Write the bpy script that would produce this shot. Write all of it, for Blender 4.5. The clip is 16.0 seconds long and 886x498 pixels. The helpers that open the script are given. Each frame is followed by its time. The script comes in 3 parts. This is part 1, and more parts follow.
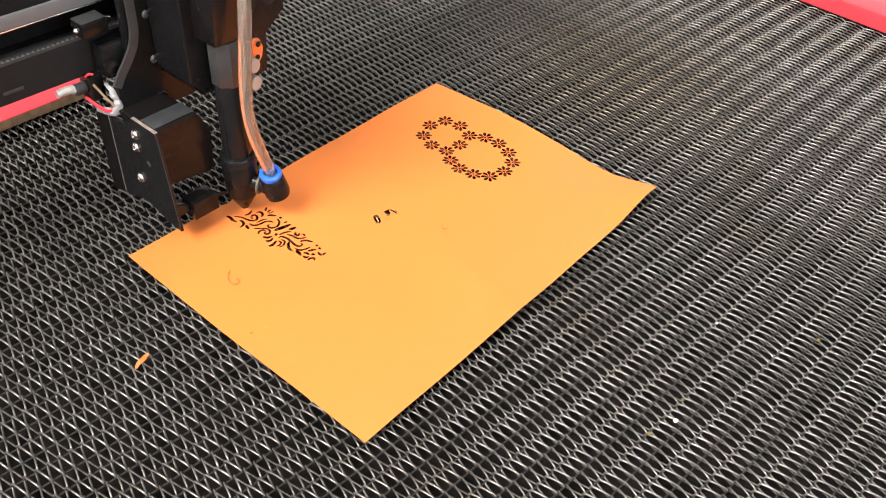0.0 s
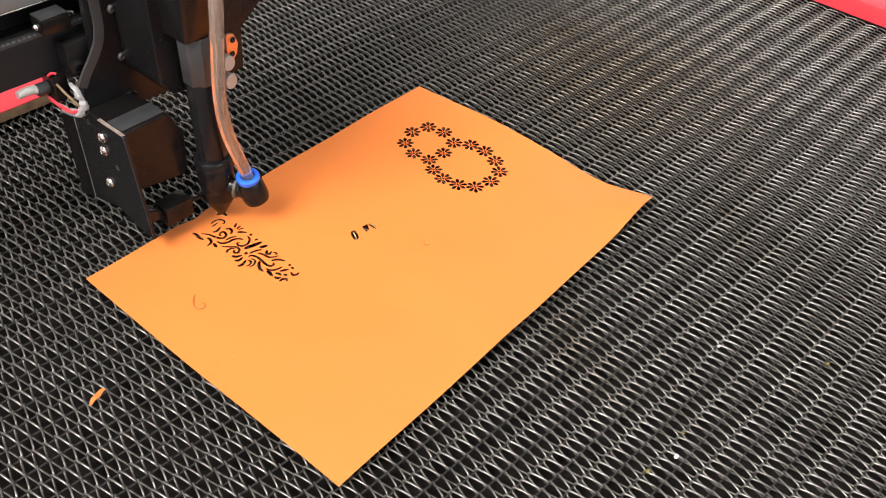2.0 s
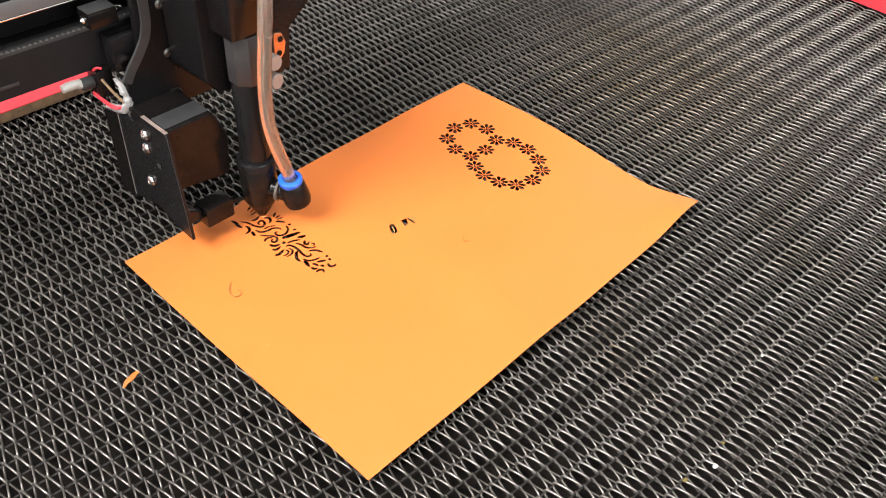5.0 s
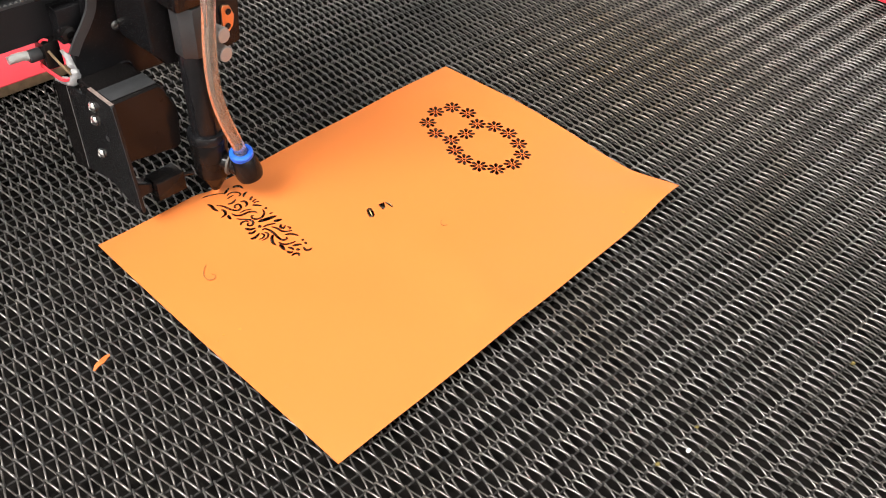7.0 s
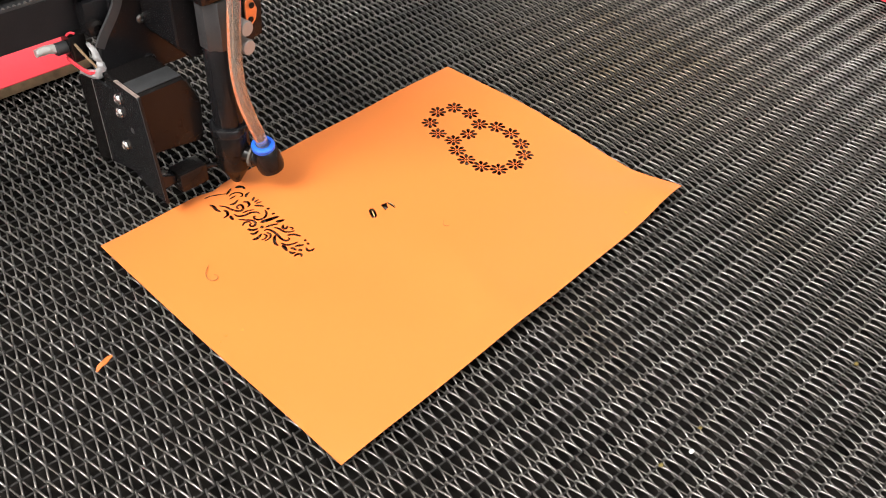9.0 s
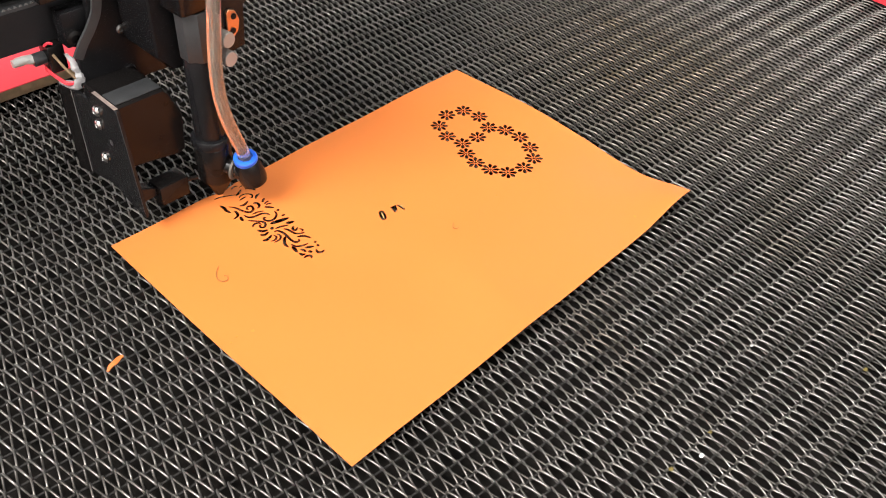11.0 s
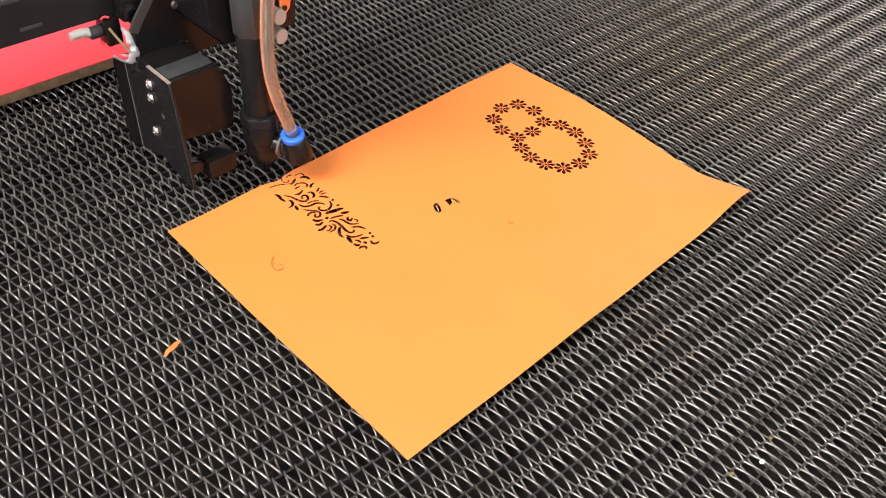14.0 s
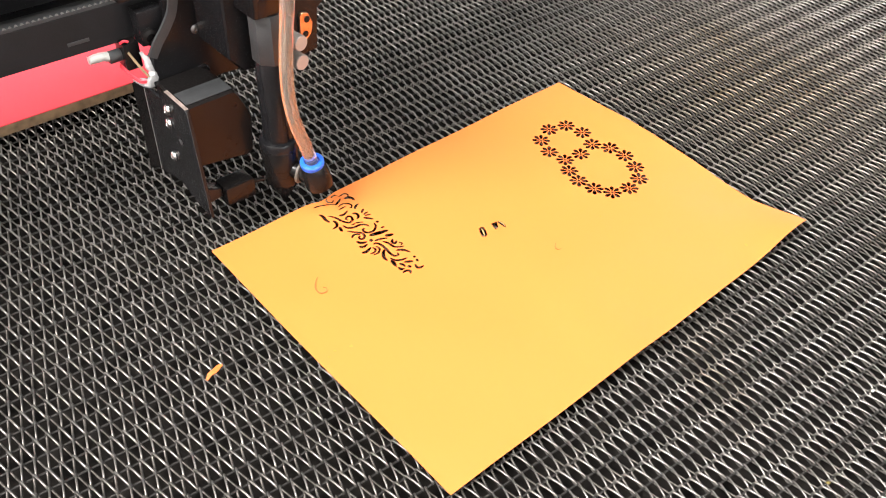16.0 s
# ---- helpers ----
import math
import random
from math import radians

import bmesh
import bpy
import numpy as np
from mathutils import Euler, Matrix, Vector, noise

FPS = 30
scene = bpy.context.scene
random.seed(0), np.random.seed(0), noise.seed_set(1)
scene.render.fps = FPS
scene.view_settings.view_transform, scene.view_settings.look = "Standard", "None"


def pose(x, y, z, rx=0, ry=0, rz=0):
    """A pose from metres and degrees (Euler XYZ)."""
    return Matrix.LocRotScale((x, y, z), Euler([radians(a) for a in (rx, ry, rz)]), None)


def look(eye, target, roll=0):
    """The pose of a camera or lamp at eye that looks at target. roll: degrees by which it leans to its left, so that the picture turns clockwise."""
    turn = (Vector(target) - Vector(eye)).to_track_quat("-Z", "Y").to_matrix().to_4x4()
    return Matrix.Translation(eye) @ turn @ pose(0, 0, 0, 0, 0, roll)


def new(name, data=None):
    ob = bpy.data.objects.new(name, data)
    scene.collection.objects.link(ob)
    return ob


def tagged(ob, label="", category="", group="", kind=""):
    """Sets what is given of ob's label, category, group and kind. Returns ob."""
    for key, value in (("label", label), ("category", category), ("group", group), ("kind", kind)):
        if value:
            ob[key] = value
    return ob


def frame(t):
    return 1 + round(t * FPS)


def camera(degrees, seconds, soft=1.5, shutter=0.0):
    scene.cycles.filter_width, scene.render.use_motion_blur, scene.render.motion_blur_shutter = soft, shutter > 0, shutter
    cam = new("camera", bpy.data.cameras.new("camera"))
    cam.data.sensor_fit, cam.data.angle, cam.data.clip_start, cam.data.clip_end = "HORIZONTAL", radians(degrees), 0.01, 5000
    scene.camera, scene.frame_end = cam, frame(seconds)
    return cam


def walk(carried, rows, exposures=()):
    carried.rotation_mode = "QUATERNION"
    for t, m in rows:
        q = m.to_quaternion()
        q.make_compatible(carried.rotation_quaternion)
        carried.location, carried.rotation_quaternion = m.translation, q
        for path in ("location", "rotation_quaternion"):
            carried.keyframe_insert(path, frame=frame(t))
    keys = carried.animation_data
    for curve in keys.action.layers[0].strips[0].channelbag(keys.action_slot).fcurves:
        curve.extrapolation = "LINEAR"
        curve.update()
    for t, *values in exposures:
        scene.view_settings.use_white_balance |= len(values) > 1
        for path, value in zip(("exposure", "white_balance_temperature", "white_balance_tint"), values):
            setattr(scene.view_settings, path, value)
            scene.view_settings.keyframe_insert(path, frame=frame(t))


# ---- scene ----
cam = camera(54.1, 16.0, soft=1.0)
PATH = [
    (0, (-0.191, -0.194, 0.377), (0.985, 0.735, -0.947), 3.8),
    (0.5, (-0.186, -0.186, 0.373), (0.974, 0.734, -0.971), 4.5),
    (1, (-0.178, -0.181, 0.366), (0.966, 0.726, -1.002), 4.5),
    (1.5, (-0.167, -0.177, 0.361), (0.986, 0.736, -0.994), 3.9),
    (2, (-0.157, -0.174, 0.364), (1.022, 0.734, -0.972), 3.8),
    (2.5, (-0.157, -0.166, 0.356), (1.018, 0.746, -0.98), 4.1),
    (3, (-0.155, -0.165, 0.355), (1.0, 0.776, -0.98), 4.0),
    (3.5, (-0.153, -0.17, 0.356), (0.995, 0.787, -0.973), 3.9),
    (4, (-0.157, -0.17, 0.357), (0.983, 0.802, -0.967), 4.0),
    (6.5, (-0.15, -0.179, 0.352), (0.97, 0.788, -0.995), 3.8),
    (7, (-0.147, -0.181, 0.351), (0.973, 0.779, -0.999), 4.0),
    (7.5, (-0.147, -0.181, 0.348), (0.967, 0.781, -1.006), 3.9),
    (8, (-0.149, -0.178, 0.35), (0.967, 0.781, -1.004), 4.0),
    (8.5, (-0.151, -0.178, 0.349), (0.966, 0.784, -1.003), 4.1),
    (9, (-0.147, -0.18, 0.351), (0.971, 0.782, -1.0), 3.9),
    (11.5, (-0.154, -0.176, 0.351), (0.965, 0.796, -0.992), 4.5),
    (12, (-0.157, -0.178, 0.351), (0.95, 0.808, -0.992), 4.5),
    (12.5, (-0.16, -0.174, 0.35), (0.939, 0.811, -1.001), 4.6),
    (13, (-0.162, -0.168, 0.347), (0.924, 0.822, -1.009), 4.7),
    (13.5, (-0.163, -0.164, 0.347), (0.91, 0.833, -1.014), 4.6),
    (14, (-0.16, -0.163, 0.348), (0.907, 0.841, -1.014), 4.2),
    (14.5, (-0.151, -0.156, 0.348), (0.896, 0.865, -1.016), 3.2),
    (15, (-0.151, -0.151, 0.345), (0.889, 0.874, -1.021), 3.8),
    (15.5, (-0.153, -0.151, 0.349), (0.862, 0.918, -1.002), 3.2),
    (16, (-0.155, -0.149, 0.349), (0.859, 0.919, -1.004), 3.2),
]
walk(cam, [(t, look(eye, target, roll)) for t, eye, target, roll in PATH], [
    (0, 0.68), (0.5, 0.62), (1, 0.46), (1.5, 0.38), (2.5, 0.46), (3, 0.48), (3.5, 0.55), (4, 0.65), (6.5, 0.46), (9, 0.46), (12, 0.47), (14.5, 0.56), (15, 0.62), (15.5, 0.85), (16, 1.02)])


# ---- light ----
world = bpy.data.worlds.new("sky")
scene.world = world
world.use_nodes = True
wn = world.node_tree.nodes
sky = wn.new("ShaderNodeTexSky")
sky.sky_type, sky.sun_disc = "NISHITA", False
sky.sun_elevation, sky.sun_rotation = radians(40), radians(200)
world.node_tree.links.new(sky.outputs[0], wn["Background"].inputs[0])
wn["Background"].inputs[1].default_value = 0.06


def window_light(name, m, wide, high, power):
    """An area lamp set in one opening, for daylight and for the added fill."""
    data = bpy.data.lights.new(name, "AREA")
    data.shape, data.size, data.size_y, data.energy = "RECTANGLE", wide, high, power
    data.color = (1.0, 0.98, 0.95)
    ob = new(name, data)
    ob.matrix_world = m
    return ob


FLOOR, CEIL, HALL = -0.92, 3.2, 4.0
ROOF_X, ROOF_Y = (-3.6, -1.7), (-0.8, 1.6)      # one skylight's opening
CENTRE_X, CENTRE_Y = (-0.65, 0.65), (-1.15, -0.15)      # an added opening for the fill light
window_light("daylight_roof", pose(-2.65, 0.4, CEIL + 0.05), 1.8, 2.3, 322)
# added fill that softens the head's shade on the sheet
window_light("fill_light_centre", pose(0.0, -0.65, CEIL + 0.05), 1.2, 0.9, 34)
window_light("daylight_east", look((3.9, 0.6, 1.35), (0.2, 0.1, 0.0)), 3.4, 1.7, 24)
window_light("daylight_south", look((0.3, -3.9, 1.35), (0.2, 0.1, 0.0)), 3.4, 1.7, 56)
window_light("daylight_north", look((0.3, 3.9, 1.35), (0.2, 0.1, 0.0)), 3.4, 1.7, 6)


# ---- materials ----
def material(name, colour, rough=0.6, metal=0.0, grain=0.12, scale=60.0, bump=0.1, bump_scale=400.0, dark=0.7, spec=0.5):
    """A surface whose colour varies at two scales, with fine relief."""
    m = bpy.data.materials.new(name)
    m.use_nodes = True
    nt = m.node_tree
    b = nt.nodes["Principled BSDF"]
    b.inputs["Roughness"].default_value, b.inputs["Metallic"].default_value = rough, metal
    b.inputs["Specular IOR Level"].default_value = spec
    co = nt.nodes.new("ShaderNodeTexCoord")
    big, fine = nt.nodes.new("ShaderNodeTexNoise"), nt.nodes.new("ShaderNodeTexNoise")
    big.inputs["Scale"].default_value, fine.inputs["Scale"].default_value = scale, bump_scale
    big.inputs["Detail"].default_value = 5
    for n in (big, fine):
        nt.links.new(co.outputs["Object"], n.inputs["Vector"])
    mix = nt.nodes.new("ShaderNodeMix")
    mix.data_type = "RGBA"
    mix.inputs["A"].default_value = (*colour, 1)
    mix.inputs["B"].default_value = (*[c * dark for c in colour], 1)
    ramp = nt.nodes.new("ShaderNodeMapRange")
    ramp.inputs["From Min"].default_value, ramp.inputs["From Max"].default_value = 0.42, 0.72
    ramp.inputs["To Max"].default_value = min(1.0, grain * 4)
    nt.links.new(big.outputs["Fac"], ramp.inputs["Value"])
    nt.links.new(ramp.outputs[0], mix.inputs["Factor"])
    nt.links.new(mix.outputs["Result"], b.inputs["Base Color"])
    rr = nt.nodes.new("ShaderNodeMapRange")
    rr.inputs["To Min"].default_value, rr.inputs["To Max"].default_value = max(0.03, rough - grain * 0.6), min(1, rough + grain * 0.6)
    nt.links.new(fine.outputs["Fac"], rr.inputs["Value"])
    nt.links.new(rr.outputs[0], b.inputs["Roughness"])
    if bump:
        bp = nt.nodes.new("ShaderNodeBump")
        bp.inputs["Strength"].default_value, bp.inputs["Distance"].default_value = bump, 0.0004
        nt.links.new(fine.outputs["Fac"], bp.inputs["Height"])
        nt.links.new(bp.outputs[0], b.inputs["Normal"])
    return m


def clear(name, ior, rough, colour=(1, 1, 1)):
    m = bpy.data.materials.new(name)
    m.use_nodes = True
    b = m.node_tree.nodes["Principled BSDF"]
    b.inputs["Base Color"].default_value = (*colour, 1)
    b.inputs["Transmission Weight"].default_value = 0.93
    b.inputs["IOR"].default_value, b.inputs["Roughness"].default_value = ior, rough
    return m


def steel_wire():
    """Oxidised drawn wire: each coil has its own tone, with brown rust in patches of the belt and shade painted in
    below the sheet's cuts.
    """
    m = material("steel_wire", (0.31, 0.29, 0.273), 0.35, 0.9, 0.2, 30, 0.25, 900, 0.55)
    nt = m.node_tree
    b = nt.nodes["Principled BSDF"]
    old = b.inputs["Base Color"].links[0].from_socket
    geo = nt.nodes.new("ShaderNodeNewGeometry")
    rust = nt.nodes.new("ShaderNodeTexNoise")
    rust.inputs["Scale"].default_value, rust.inputs["Detail"].default_value = 9, 6
    nt.links.new(geo.outputs["Position"], rust.inputs["Vector"])
    rr = nt.nodes.new("ShaderNodeMapRange")
    rr.inputs["From Min"].default_value, rr.inputs["From Max"].default_value, rr.inputs["To Max"].default_value = 0.56, 0.78, 0.5
    nt.links.new(rust.outputs["Fac"], rr.inputs["Value"])
    # one broad rusty stain on the belt
    far = nt.nodes.new("ShaderNodeVectorMath")
    far.operation = "DISTANCE"
    far.inputs[1].default_value = (0.427, 0.118, 0)
    nt.links.new(geo.outputs["Position"], far.inputs[0])
    stain, both = nt.nodes.new("ShaderNodeMapRange"), nt.nodes.new("ShaderNodeMath")
    stain.inputs["From Min"].default_value, stain.inputs["From Max"].default_value = 0.03, 0.17
    stain.inputs["To Min"].default_value, stain.inputs["To Max"].default_value = 0.6, 0.0
    nt.links.new(far.outputs["Value"], stain.inputs["Value"])
    both.operation, both.use_clamp = "ADD", True
    nt.links.new(rr.outputs[0], both.inputs[0])
    nt.links.new(stain.outputs[0], both.inputs[1])
    mix = nt.nodes.new("ShaderNodeMix")
    mix.data_type = "RGBA"
    mix.inputs["B"].default_value = (0.17, 0.115, 0.05, 1)
    nt.links.new(both.outputs[0], mix.inputs["Factor"])
    nt.links.new(old, mix.inputs["A"])
    # shade beneath the two cut figures, painted as round dark patches
    for spot, reach in (((0.243, 0.135, 0), 0.062), ((0.081, 0.165, 0), 0.048)):
        near, under_shade, over = nt.nodes.new("ShaderNodeVectorMath"), nt.nodes.new("ShaderNodeMapRange"), nt.nodes.new("ShaderNodeMix")
        near.operation, near.inputs[1].default_value = "DISTANCE", spot
        nt.links.new(geo.outputs["Position"], near.inputs[0])
        under_shade.inputs["From Min"].default_value, under_shade.inputs["From Max"].default_value = reach * 0.7, reach
        under_shade.inputs["To Min"].default_value, under_shade.inputs["To Max"].default_value = 0.8, 0.0
        nt.links.new(near.outputs["Value"], under_shade.inputs["Value"])
        over.data_type = "RGBA"
        over.inputs["B"].default_value = (0.05, 0.034, 0.026, 1)
        nt.links.new(under_shade.outputs[0], over.inputs["Factor"])
        nt.links.new(mix.outputs["Result"], over.inputs["A"])
        mix = over
    info, tone, mul = nt.nodes.new("ShaderNodeObjectInfo"), nt.nodes.new("ShaderNodeMapRange"), nt.nodes.new("ShaderNodeMix")
    tone.inputs["To Min"].default_value, tone.inputs["To Max"].default_value = 0.78, 1.0
    nt.links.new(info.outputs["Random"], tone.inputs["Value"])
    mul.data_type, mul.blend_type = "RGBA", "MULTIPLY"
    mul.inputs["Factor"].default_value = 1
    nt.links.new(mix.outputs["Result"], mul.inputs["A"])
    nt.links.new(tone.outputs[0], mul.inputs["B"])
    nt.links.new(mul.outputs["Result"], b.inputs["Base Color"])
    return m


WIRE = steel_wire()
# the same wire with shade put into its colour, for the lower strands
SHADED_WIRE = material("shaded_lower_wire", (0.17, 0.155, 0.142), 0.5, 0.7, 0.25, 60, 0.3, 900, 0.5)
ROD = material("dark_rod", (0.03, 0.027, 0.025), 0.7, 0.4, 0.2, 40, 0.2, 900)
PAPER = material("orange_card", (0.66, 0.180, 0.035), 0.5, 0.0, 0.04, 9, 0.06, 1500, 0.93, 0.42)
BLACK = material("black_anodised", (0.009, 0.0087, 0.0095), 0.24, 0.0, 0.15, 90, 0.03, 1200, 0.7, 0.22)
SATIN = material("black_plastic", (0.008, 0.007, 0.0068), 0.2, 0.0, 0.12, 90, 0.06, 900, 0.7, 0.18)
GREY = material("worn_grey_paint", (0.03, 0.0305, 0.032), 0.5, 0.0, 0.2, 120, 0.15, 900)
CHROME = material("bright_steel", (0.72, 0.71, 0.69), 0.2, 1.0, 0.1, 150, 0.05, 900, 0.8)
RAIL = material("grey_rail_cover", (0.12, 0.12, 0.124), 0.38, 0.0, 0.1, 150, 0.05, 900, 0.85)
ALU = material("dull_aluminium", (0.36, 0.34, 0.32), 0.42, 0.35, 0.1, 150, 0.05, 900, 0.85)
# the orange sheet's reflection, put into the metal's base colour
ORANGE_REFLECTION = material("orange_reflection_plate", (0.75, 0.42, 0.25), 0.3, 1.0, 0.1, 150, 0.05, 900, 0.7)
BLUE = material("blue_plastic", (0.02, 0.13, 0.75), 0.35, 0.0, 0.05, 150, 0.03, 900, 0.85)
RED = material("red_coating", (0.64, 0.036, 0.052), 0.4, 0.0, 0.05, 8, 0.03, 600, 0.93)
MDF = material("raw_board_edge", (0.24, 0.155, 0.085), 0.85, 0.0, 0.3, 150, 0.3, 900, 0.6)
GLUE = material("hot_glue", (0.38, 0.375, 0.38), 0.25, 0.0, 0.15, 120, 0.3, 500, 0.8)
MILKY = material("milky_plastic", (0.37, 0.37, 0.35), 0.3, 0.0, 0.1, 200, 0.05, 900, 0.85)
MATT = material("matt_black_paint", (0.0115, 0.011, 0.012), 0.6, 0.0, 0.2, 60, 0.1, 900, 0.7, 0.2)
DARKSTEEL = material("dull_steel", (0.22, 0.215, 0.21), 0.42, 1.0, 0.15, 150, 0.05, 900, 0.7)
RUBBER = material("belt_rubber", (0.03, 0.03, 0.032), 0.7, 0.0, 0.1, 200, 0.2, 900)
CORD = material("worn_belt_tooth", (0.1, 0.097, 0.093), 0.6, 0.0, 0.2, 300, 0.2, 900)
REDWIRE = material("red_insulation", (0.75, 0.03, 0.05), 0.35, 0.0, 0.05, 150, 0.02, 900, 0.9)
CLEAR = clear("clear_hose", 1.45, 0.03, (0.96, 0.84, 0.74))
TRAY = material("sooty_tray", (0.011, 0.0095, 0.0085), 0.9, 0.0, 0.35, 90, 0.4, 300, 0.15, 0.05)
PLASTER = material("painted_plaster", (0.72, 0.71, 0.68), 0.85, 0.0, 0.1, 3, 0.1, 80, 0.9)
CEILING = material("white_ceiling", (0.82, 0.82, 0.8), 0.9, 0.0, 0.05, 2, 0.05, 80, 0.94)
CONCRETE = material("concrete_floor", (0.3, 0.29, 0.28), 0.75, 0.0, 0.25, 4, 0.2, 60, 0.75)
SHAVING = material("singed_paper", (0.38, 0.15, 0.035), 0.7, 0.0, 0.3, 300, 0.1, 900, 0.5)
BURNT = material("burnt_edge", (0.06, 0.022, 0.012), 0.95, 0.0, 0.3, 500, 0.0, 900, 0.6, 0.1)
SINGED = material("singed_rim", (0.22, 0.03, 0.01), 0.9, 0.0, 0.3, 500, 0.0, 900, 0.6, 0.1)
NUT = material("tarnished_nut", (0.085, 0.075, 0.062), 0.65, 0.0, 0.2, 300, 0.1, 900, 0.6)
# orange light on the bracket's top edge, put into its colour
LIT_EDGE = material("lit_plate_edge", (0.26, 0.2, 0.175), 0.5, 0.0, 0.3, 300, 0.1, 900, 0.6)
PALE = material("pale_card_back", (0.45, 0.29, 0.12), 0.7, 0.0, 0.1, 300, 0.05, 900, 0.85)
SCRAP = material("singed_orange_card", (0.6, 0.14, 0.022), 0.65, 0.0, 0.2, 300, 0.1, 900, 0.7)
SOOT = material("brown_scorch", (0.6, 0.22, 0.045), 0.9, 0.0, 0.3, 500, 0.0, 900, 0.7)
LINT = material("pale_lint", (0.8, 0.79, 0.76), 0.9, 0.0, 0.2, 900, 0.3, 2000, 0.8)
CRUMB = material("ochre_crumb", (0.16, 0.12, 0.03), 0.85, 0.0, 0.3, 900, 0.3, 2000, 0.6)


def glowing(name, colour, power):
    m = bpy.data.materials.new(name)
    m.use_nodes = True
    b = m.node_tree.nodes["Principled BSDF"]
    b.inputs["Emission Color"].default_value, b.inputs["Emission Strength"].default_value = (*colour, 1), power
    return m


SPARK = glowing("laser_spark", (1.0, 0.8, 0.5), 4.0)


# ---- mesh helpers ----
def finish(bm, smooth=35):
    bmesh.ops.recalc_face_normals(bm, faces=bm.faces)
    if smooth:
        for f in bm.faces:
            f.smooth = True
        for e in bm.edges:
            if len(e.link_faces) == 2 and e.calc_face_angle(0) > radians(smooth):
                e.smooth = False
    return bm


def mesh_of(name, bm, mat, smooth=35):
    finish(bm, smooth)
    me = bpy.data.meshes.new(name)
    bm.to_mesh(me)
    bm.free()
    me.materials.append(mat)
    return me


def thing(name, bm, mat, label, category, kind="", group="", smooth=35):
    return tagged(new(name, mesh_of(name, bm, mat, smooth)), label, category, group, kind)


def part(name, bm, mat, parent, label="", smooth=35):
    ob = new(name, mesh_of(name, bm, mat, smooth))
    ob.parent = parent
    return tagged(ob, label)


def empty(name, label, category, at=(0, 0, 0), group="", kind=""):
    ob = new(name)
    ob.location, ob.empty_display_size = at, 0.01
    return tagged(ob, label, category, group, kind)


def box(lo, hi, bevel=0.0008, bm=None):
    bm = bm or bmesh.new()
    c = [(a + b) / 2 for a, b in zip(lo, hi)]
    m = Matrix.Translation(c) @ Matrix.Diagonal([b - a for a, b in zip(lo, hi)] + [1])
    vs = bmesh.ops.create_cube(bm, size=1, matrix=m)["verts"]
    if bevel:
        es = list({e for v in vs for e in v.link_edges})
        bmesh.ops.bevel(bm, geom=es, offset=bevel, segments=2, affect="EDGES", profile=0.6)
    return bm


def prism(outline, axis, lo, hi, bevel=0.0005):
    """An outline in the two other axes, drawn out along axis from lo to hi."""
    bm = bmesh.new()
    at = {"x": lambda a, b, h: (h, a, b), "y": lambda a, b, h: (a, h, b), "z": lambda a, b, h: (a, b, h)}[axis]
    low = [bm.verts.new(at(a, b, lo)) for a, b in outline]
    top = [bm.verts.new(at(a, b, hi)) for a, b in outline]
    bm.faces.new(low), bm.faces.new(top[::-1])
    for i in range(len(low)):
        j = (i + 1) % len(low)
        bm.faces.new((low[j], low[i], top[i], top[j]))
    if bevel:
        bmesh.ops.bevel(bm, geom=bm.edges[:], offset=bevel, segments=1, affect="EDGES")
    return bm


def lathe(profile, m=Matrix(), n=28, bm=None):
    """A turned body: rows of (radius, height) round the z axis, placed by m."""
    bm = bm or bmesh.new()
    rings = []
    for r, z in profile:
        rings.append([bm.verts.new(m @ Vector((r * math.cos(2 * math.pi * k / n), r * math.sin(2 * math.pi * k / n), z))) for k in range(n)])
    for a, b in zip(rings, rings[1:]):
        for k in range(n):
            bm.faces.new((a[k], a[(k + 1) % n], b[(k + 1) % n], b[k]))
    for ring in (rings[0], rings[-1]):
        bm.faces.new(ring)
    return bm


def tube(points, radius, n=10, bm=None, caps=True, radii=None):
    """A round bar along points."""
    bm = bm or bmesh.new()
    pts = [Vector(p) for p in points]
    rings, side = [], None
    for i, p in enumerate(pts):
        d = (pts[min(i + 1, len(pts) - 1)] - pts[max(i - 1, 0)]).normalized()
        if side is None:
            side = d.orthogonal().normalized()
        side = (side - d * side.dot(d)).normalized()
        up = d.cross(side)
        r = radii[i] if radii else radius
        rings.append([bm.verts.new(p + r * (math.cos(2 * math.pi * k / n) * side + math.sin(2 * math.pi * k / n) * up)) for k in range(n)])
    for a, b in zip(rings, rings[1:]):
        for k in range(n):
            bm.faces.new((a[k], a[(k + 1) % n], b[(k + 1) % n], b[k]))
    if caps:
        bm.faces.new(rings[0][::-1]), bm.faces.new(rings[-1])
    return bm


def smooth_path(points, steps=8):
    """A curve through points (Catmull-Rom)."""
    p = [Vector(q) for q in points]
    p = [2 * p[0] - p[1]] + p + [2 * p[-1] - p[-2]]
    out = []
    for a, b, c, d in zip(p, p[1:], p[2:], p[3:]):
        for k in range(steps):
            t = k / steps
            out.append(0.5 * (2 * b + (c - a) * t + (2 * a - 5 * b + 4 * c - d) * t * t + (3 * b - a - 3 * c + d) * t ** 3))
    return out + [p[-2]]


